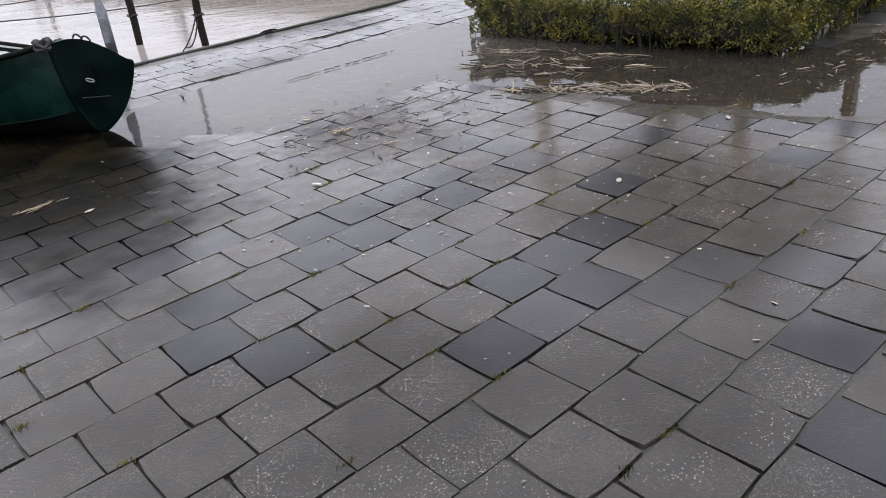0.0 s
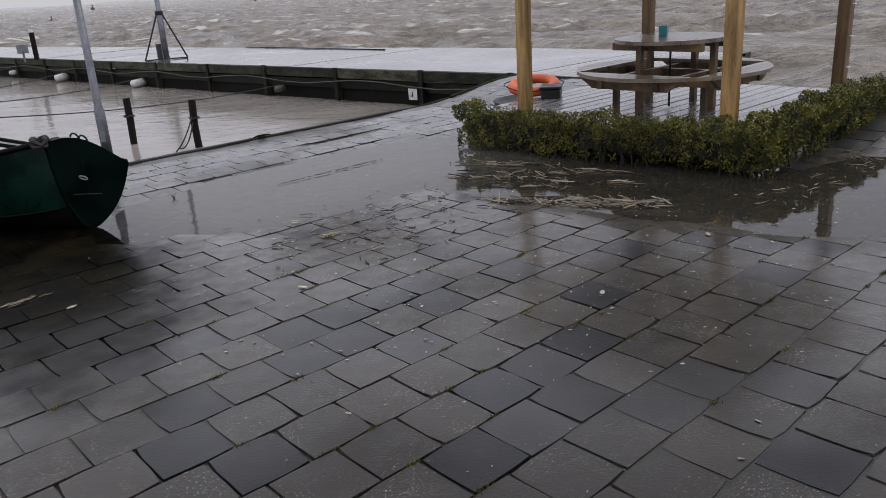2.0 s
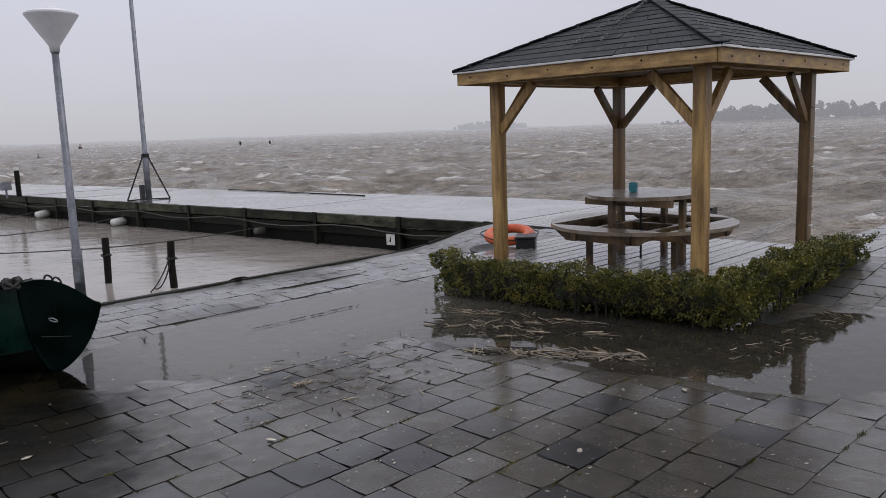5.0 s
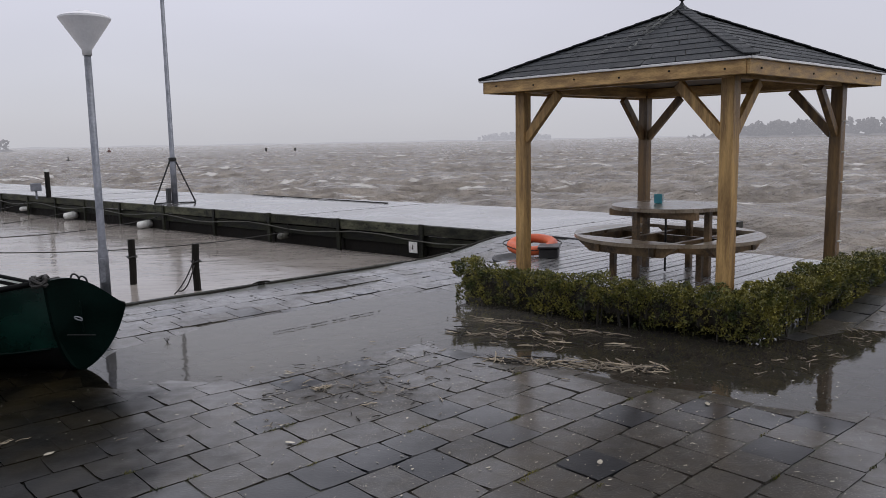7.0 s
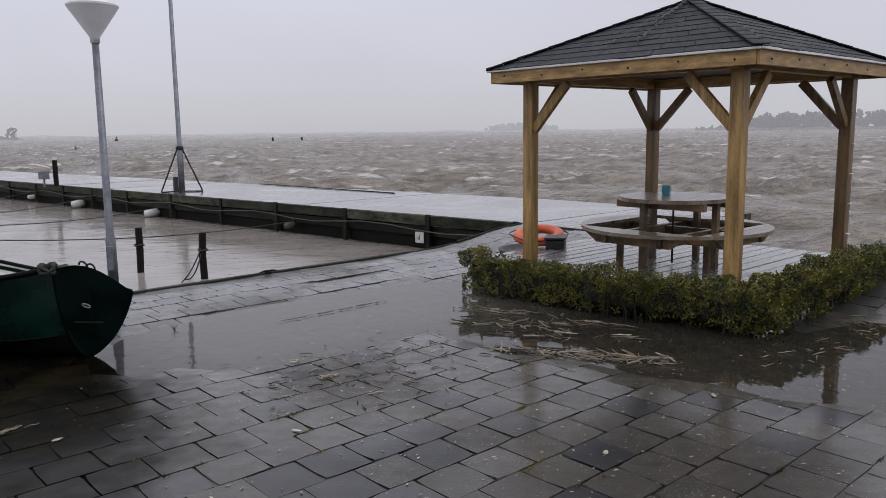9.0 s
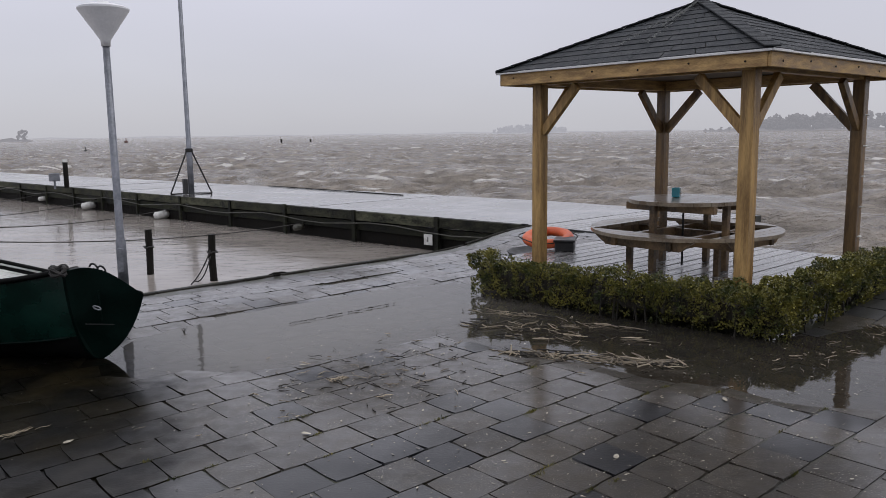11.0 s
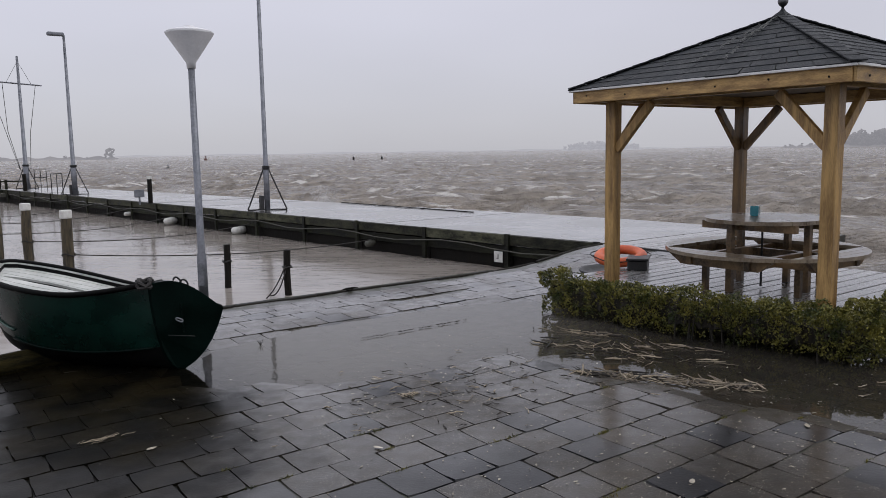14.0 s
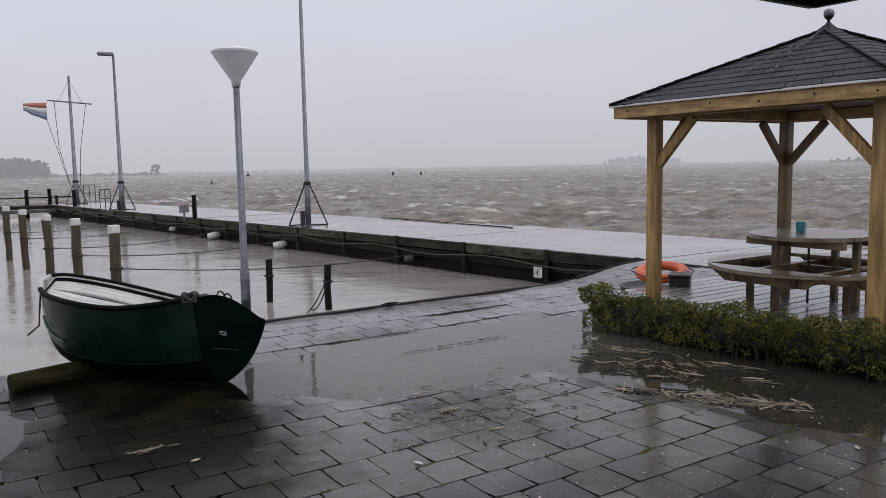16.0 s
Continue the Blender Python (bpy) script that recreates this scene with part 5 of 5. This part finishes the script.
part("rope_knot", tube([corner + Vector((0.05 * math.cos(t) + 0.02 * math.sin(3 * t), 0.07 * math.sin(t), 0.01 + 0.03 * math.sin(2.3 * t))) for t in [i * math.tau / 20 for i in range(50)]], 0.016, 6), M_ROPE, boat, "black knotted rope")
part("painter", tube([corner, station(0.02, 0).lerp(station(0.03, 1), 0.25) + Vector((0, 0.05, 0.07)), station(0.05, 1) + Vector((-0.15, 0.1, 0.03))], 0.018, 6), M_ROPE, boat)
bowp = station(0.98, 0)
part("bow_line", tube([bowp, bowp + Vector((-0.02, -0.02, -0.15)), bowp + Vector((-0.03, 0, -0.30)), bowp + Vector((-0.12, 0.03, -0.38))], 0.008, 5), M_ROPE, boat)
prop = thing("log", 1.1, 7.1, 0.075, 12, "thick rough brown log under the boat's stern", "log")
bm = tube([(-0.70, 0, 0.0), (-0.2, 0.01, 0.005), (0.3, -0.01, 0), (0.8, 0, -0.005)], [0.085, 0.09, 0.088, 0.082], 14)
part("trunk", bm, M_LOG, prop)

# ---- parasol whose corner hangs into view ----
parasol = thing("parasol", 1.40, 0.30, land(1.4, 0.3), 0, "square dark grey parasol with black frame overhead", "parasol")
bm = bmesh.new()
q4 = [bm.verts.new((sx * 1.5, sy * 1.5, 2.345)) for sx, sy in ((-1, -1), (1, -1), (1, 1), (-1, 1))]
t4 = [bm.verts.new((sx * 1.5, sy * 1.5, 2.363)) for sx, sy in ((-1, -1), (1, -1), (1, 1), (-1, 1))]
lo, hi = bm.verts.new((0, 0, 2.845)), bm.verts.new((0, 0, 2.865))
for i in range(4):
    bm.faces.new((q4[i], q4[(i + 1) % 4], lo))
    bm.faces.new((t4[i], hi, t4[(i + 1) % 4]))
    bm.faces.new((q4[i], t4[i], t4[(i + 1) % 4], q4[(i + 1) % 4]))
part("canopy", bm, M_FABRIC, parasol)
for i in range(4):
    a, b = Vector(((-1, 1, 1, -1)[i] * 1.5, (-1, -1, 1, 1)[i] * 1.5, 2.335)), Vector(((1, 1, -1, -1)[i] * 1.5, (-1, 1, 1, -1)[i] * 1.5, 2.335))
    part("edge_bar", beam(a, b, 0.03, 0.03), M_FRAME, parasol)
    part("rib", beam(a + Vector((0, 0, 0.0)), (0, 0, 2.815), 0.022, 0.028), M_FRAME, parasol)
part("pole", tube([(0.25, -0.75, 0), (0.25, -0.75, 2.585)], 0.028, 12), M_FRAME, parasol)
part("foot", lathe([(0.28, 0), (0.28, 0.05), (0.05, 0.09), (0.04, 0.2)], 20), M_FRAME, parasol).location = (0.25, -0.75, 0)

# ---- wind-blown litter on the paving ----
random.seed(31)
bm = bmesh.new()
twigs = bmesh.new()
def stalk(cx, cy, length, ang, r, target=None):
    z = max(land(cx, cy), -0.003) + r
    bend = random.gauss(0, 0.25)
    pts = []
    x, y, a = cx - 0.5 * length * math.cos(ang), cy - 0.5 * length * math.sin(ang), ang - bend * 0.5
    for i in range(6):
        pts.append((x, y, z + random.uniform(0, 0.009)))
        x, y = x + length / 5 * math.cos(a), y + length / 5 * math.sin(a)
        a += bend / 5 + random.choice((0, 0, 0, 0, 0.45, -0.45)) * random.random()
    tube(pts, [r * 0.7, r, r, r * 1.1, r * 0.9, r * 0.5], 5, bm if target is None else target)


for i in range(150):
    t = random.random()
    stalk(4.3 + 0.75 * t + random.gauss(0, 0.05), 4.15 - 1.15 * t + random.gauss(0, 0.055), random.uniform(0.04, 0.34), radians(-55) + random.gauss(0, 0.8), random.choice((0.002, 0.003, 0.004, 0.007)), twigs if i % 3 == 0 else None)
for i in range(150):
    sx0, sy0 = random.choice(((5.35, 4.95), (5.15, 4.55), (4.9, 4.65), (5.5, 4.2), (4.8, 4.3), (5.2, 3.9)))
    along = random.gauss(0, 0.2)
    stalk(sx0 + along * 0.5 + random.gauss(0, 0.035), sy0 - along + random.gauss(0, 0.035), random.uniform(0.04, 0.28), radians(-70) + random.gauss(0, 0.9), random.choice((0.002, 0.003, 0.004, 0.0065)), twigs if i % 3 == 0 else None)
for i in range(9):
    stalk(random.gauss(1.0, 0.06), random.gauss(4.95, 0.035), random.uniform(0.06, 0.24), radians(20) + random.gauss(0, 0.5), random.uniform(0.002, 0.0035))
for i in range(100):
    stalk(random.gauss(3.3, 0.6), random.gauss(4.4, 0.4), random.uniform(0.03, 0.13), random.uniform(0, math.pi), random.uniform(0.002, 0.004), twigs if i % 2 else None)
for i in range(50):
    stalk(random.uniform(5.4, 8.0), random.uniform(2.2, 2.6), random.uniform(0.03, 0.15), random.gauss(0.3, 0.9), random.uniform(0.002, 0.004))
for i in range(46):
    if i % 9 in (3, 4, 8):
        continue
    stalk(3.6 + 1.2 * i / 45 + random.gauss(0, 0.02), 6.2 + random.gauss(0, 0.004), random.uniform(0.04, 0.08), random.gauss(0, 0.15), random.uniform(0.002, 0.003), twigs)
for i in range(14):
    stalk(2.97 + random.gauss(0, 0.04), 4.5 + random.gauss(0, 0.03), random.uniform(0.03, 0.09), random.uniform(0, 3), 0.004)
reeds = part("reed_litter", bm, M_REED)
tagged(part("twig_litter", twigs, M_TWIG), "dark wet broken twigs drifted on paving", "twigs", kind="stuff")
tagged(reeds, "drifted pale broken reed stalks on wet paving", "reeds", kind="stuff")
lv, lf = [], []
for i in range(1700):
    x = random.gauss(3.3, 1.1) if i % 3 else random.uniform(1.2, 6.5)
    y = random.gauss(3.0, 1.0) if i % 3 else random.uniform(1.2, 5.8)
    if i % 5 == 0:
        x, y = random.gauss(4.3, 0.7), random.gauss(2.3, 0.45)
    elif i % 5 == 1:
        hx, hy = random.choice(((2.95, 4.5), (3.4, 4.7), (3.2, 4.1), (3.9, 4.6), (2.6, 4.4), (4.1, 3.9)))
        x, y = random.gauss(hx, 0.16), random.gauss(hy, 0.12)
    if y > 6.2 or y < 0.6 or x > 7:
        continue
    z = max(land(x, y), -0.002) + 0.003
    s = random.choice((0.0025, 0.003, 0.003, 0.004, 0.004, 0.005, 0.006, 0.009)) * random.uniform(0.8, 1.2)
    a = random.uniform(0, math.tau)
    b = len(lv)
    for k in range(6):
        t = a + k * math.tau / 6
        lv.append((x + s * 1.5 * math.cos(t) * math.cos(a) - s * 0.6 * math.sin(t) * math.sin(a), y + s * 1.5 * math.cos(t) * math.sin(a) + s * 0.6 * math.sin(t) * math.cos(a), z + random.uniform(0, 0.004)))
    lf.append(tuple(range(b, b + 6)))
for x, y in ((4.5, 2.4), (3.26, 2.34), (1.19, 4.6), (2.98, 5.0), (2.24, 3.76)):
    b, a = len(lv), random.uniform(0, math.tau)
    for k in range(8):
        t = k * math.tau / 8
        px, py = 0.034 * math.cos(t), 0.015 * math.sin(t)
        lv.append((x + px * math.cos(a) - py * math.sin(a), y + px * math.sin(a) + py * math.cos(a), max(land(x, y), -0.006) + 0.006 + random.uniform(0, 0.004)))
    lf.append(tuple(range(b, b + 8)))
tuft_v, tuft_f = [], []
mossy_joints = [(random.uniform(0.0, 5.0), 2.215 + 0.3 * random.randint(-5, 6)) for i in range(46)]
for x, y in mossy_joints + list(((2.81, 2.49), (2.86, 2.2), (3.03, 2.18), (2.18, 2.22), (0.45, 2.23), (3.23, 1.31), (0.26, 2.71), (0.92, 1.67))):
    for i in range(40):
        px, py = x + random.gauss(0, 0.025), y + random.gauss(0, 0.008)
        a, h = random.uniform(0, math.tau), random.uniform(0.004, 0.016)
        b = len(tuft_v)
        tuft_v += [(px - 0.004 * math.cos(a), py - 0.004 * math.sin(a), land(px, py) - 0.012), (px + 0.004 * math.cos(a), py + 0.004 * math.sin(a), land(px, py) - 0.012), (px + random.gauss(0, 0.006), py + random.gauss(0, 0.006), land(px, py) + h)]
        tuft_f.append((b, b + 1, b + 2))
me = bpy.data.meshes.new("moss_tufts")
me.from_pydata(tuft_v, [], tuft_f)
me.materials.append(M_LEAF)
tagged(new("moss_tufts", me), "tiny green moss tufts in the tile joints", "moss", kind="stuff")
me = bpy.data.meshes.new("fallen_leaves")
me.from_pydata(lv, [], lf)
me.materials.append(M_FALLEN)
litter = new("fallen_leaves", me)
tagged(litter, "small pale fallen leaves and chips on paving", "leaves", kind="stuff")

# ---- spray where waves break on the outer edge of the jetty ----
random.seed(41)
def spray(x, y, wide, high, count):
    vs, fs = [], []
    for i in range(count):
        t = random.random() ** 1.6
        px, py = x + random.gauss(0, wide * 0.35) * 0.4, y + random.gauss(0, wide * 0.45)
        pz = -0.1 + high * t * max(0.1, 1 - abs(py - y) / wide) + random.uniform(-0.05, 0.12)
        s = random.uniform(0.008, 0.026) * (1.4 - t)
        b = len(vs)
        for k in range(3):
            vs.append((px + random.uniform(-s, s), py + random.uniform(-s, s), pz + random.uniform(-s, s)))
        fs.append((b, b + 1, b + 2))
    me = bpy.data.meshes.new("spray")
    me.from_pydata(vs, [], fs)
    me.materials.append(M_SPRAY)
    return tagged(new("spray", me), "white spray thrown up by a wave breaking at the jetty", "spray", "breaking waves", "stuff")


spray(edge_out(22.5) + 0.5, 22.5, 1.3, 0.85, 11000)
spray(edge_out(14.5) + 0.9, 14.5, 0.9, 0.5, 7000)
spray(edge_out(33.0) + 0.5, 33.0, 2.4, 1.2, 12000)

# ---- channel buoys out on the lake ----
def channel_buoy(x, y, h, material, label):
    ob = thing("buoy", x, y, WATER - 0.3, 0, label, "buoy", "channel buoys")
    part("float", lathe([(0.0, 0.0), (h * 0.22, 0.02), (h * 0.34, h * 0.3), (h * 0.33, h * 0.42), (h * 0.12, h * 0.55), (0.0, h * 0.56)], 14), material, ob, smooth=True)
    part("mast", tube([(0, 0, h * 0.5), (h * 0.06, 0.02, h * 0.85)], h * 0.07, 8), material, ob)
    part("topmark", lathe([(0.0, h * 0.8), (h * 0.13, h * 0.82), (h * 0.04, h * 1.0), (0.0, h * 1.01)], 10), material, ob)
    return ob


channel_buoy(41.1, 132.9, 1.0, M_FRAME, "small dark channel buoy rocking on the lake")
channel_buoy(115.8, 323.1, 2.2, M_FBUOY, "small dull red channel buoy far out on the lake")

# ---- paving: half-bond courses of square tiles ----
DARK_TILES = {(-6, 6), (-5, 7), (-2, 5), (-2, 7), (-1, 6), (-1, 7), (-1, 8), (0, 3), (0, 10), (0, 14), (1, 2), (1, 12), (-2, 13), (-2, 15), (2, 3), (2, 5), (2, 6), (2, 8), (3, 5), (3, 6), (3, 7), (4, 3), (5, 1), (5, 2)}
MID_TILES = {(-3, 7), (-3, 8), (-2, 6), (2, 10), (3, 10), (4, 10), (1, 6), (3, 8), (4, 4), (-1, 14), (-4, 9)}
ROW_SHIFT = {-5: 0.205, -4: 0.067, -3: 0.183, -2: 0.035, -1: 0.166, 0: 0.076, 1: 0.22, 2: 0.07, 3: 0.21, 4: 0.085, 5: 0.23, 7: 0.227, 8: 0.062}
paving = thing("paving", 0, 0, 0, 0, "wet grey and anthracite concrete tiles in half bond", "paving", kind="structure")
random.seed(17)


def tile_mesh(material, k):
    rnd = random.Random(k)
    bm = bmesh.new()
    h = 0.1473
    corners = ((-1, -1), (1, -1), (1, 1), (-1, 1))
    lo, hi = [], []
    for i in range(4):
        (x0, y0), (x1, y1) = corners[i], corners[(i + 1) % 4]
        for t in (0.0, 0.34, 0.67):
            x, y = x0 + (x1 - x0) * t, y0 + (y1 - y0) * t
            # worn arris: corners chipped more than the edges
            e = rnd.uniform(0.0, 0.003) + (rnd.choice((0.001, 0.002, 0.006, 0.011)) if t == 0.0 else 0.0)
            hi.append(bm.verts.new((x * (h - e), y * (h - e), 0)))
            lo.append(bm.verts.new((x * h, y * h, -0.03)))
    bm.faces.new(hi)
    for i in range(12):
        bm.faces.new((lo[i], lo[(i + 1) % 12], hi[(i + 1) % 12], hi[i]))
    return mesh_of("tile", bm, material)


TILES = {m.name: [tile_mesh(m, k) for k in range(9)] for m in (M_TILE, M_MID, M_DARK)}
rest = {m.name: ([], []) for m in (M_TILE, M_MID, M_DARK)}
count = 0
for row in range(-17, 22):
    y = 2.215 + 0.300 * row + 0.15
    off = ROW_SHIFT.get(row, 0.21 if row % 2 else 0.07)
    pitch = 0.3025 if row < -2 else 0.3
    for col in range(-16, 45):
        x = off + pitch * col + pitch / 2
        if x > EAST - 0.1 or y > QUAY - 0.30 or (x < NOTCH + 0.2 and y > INLET - 0.16):
            continue
        if 5.85 < x < 9.3 and 2.75 < y < 5.9 or 6.3 < x and 3.3 < y < 6.65 or x > 9.3 and y > 3.3:
            continue
        dark = (row, col) in DARK_TILES or (row > 5 or col > 15 or row < -6) and random.random() < 0.09
        material = M_DARK if dark else M_MID if (row, col) in MID_TILES or (row > 5 or col > 15 or row < -6) and random.random() < 0.16 else M_TILE
        gx1, gy1 = (land(x + 0.1, y) - land(x - 0.1, y)) / 0.2, (land(x, y + 0.1) - land(x, y - 0.1)) / 0.2
        place = Matrix.Translation((x + random.uniform(-0.003, 0.003), y + random.uniform(-0.003, 0.003), land(x, y) + random.uniform(-0.0015, 0.0015)))
        place = place @ Euler((math.atan(gy1) + radians(random.gauss(0, 0.3)), -math.atan(gx1) + radians(random.gauss(0, 0.22)), radians(random.gauss(0, 0.5)))).to_matrix().to_4x4()
        me = random.choice(TILES[material.name])
        if -0.2 < x < 4.75 and 0.7 < y < 5.75 and count < 300:
            ob = new("tile", me)
            ob.parent = paving
            ob.matrix_basis = place
            count += 1
        else:
            vs, fs = rest[material.name]
            b = len(vs)
            vs.extend(tuple(place @ v.co) for v in me.vertices)
            fs.extend(tuple(b + i for i in f.vertices) for f in me.polygons)
for name, m in ((m.name, m) for m in (M_TILE, M_MID, M_DARK)):
    me = bpy.data.meshes.new("outer_tiles")
    me.from_pydata(*[rest[name][0], [], rest[name][1]])
    me.materials.append(m)
    ob = new("outer_tiles", me)
    ob.parent = paving
    tagged(ob, "grey tiles farther off" if m in (M_TILE, M_MID) else "dark tiles farther off", kind="stuff")
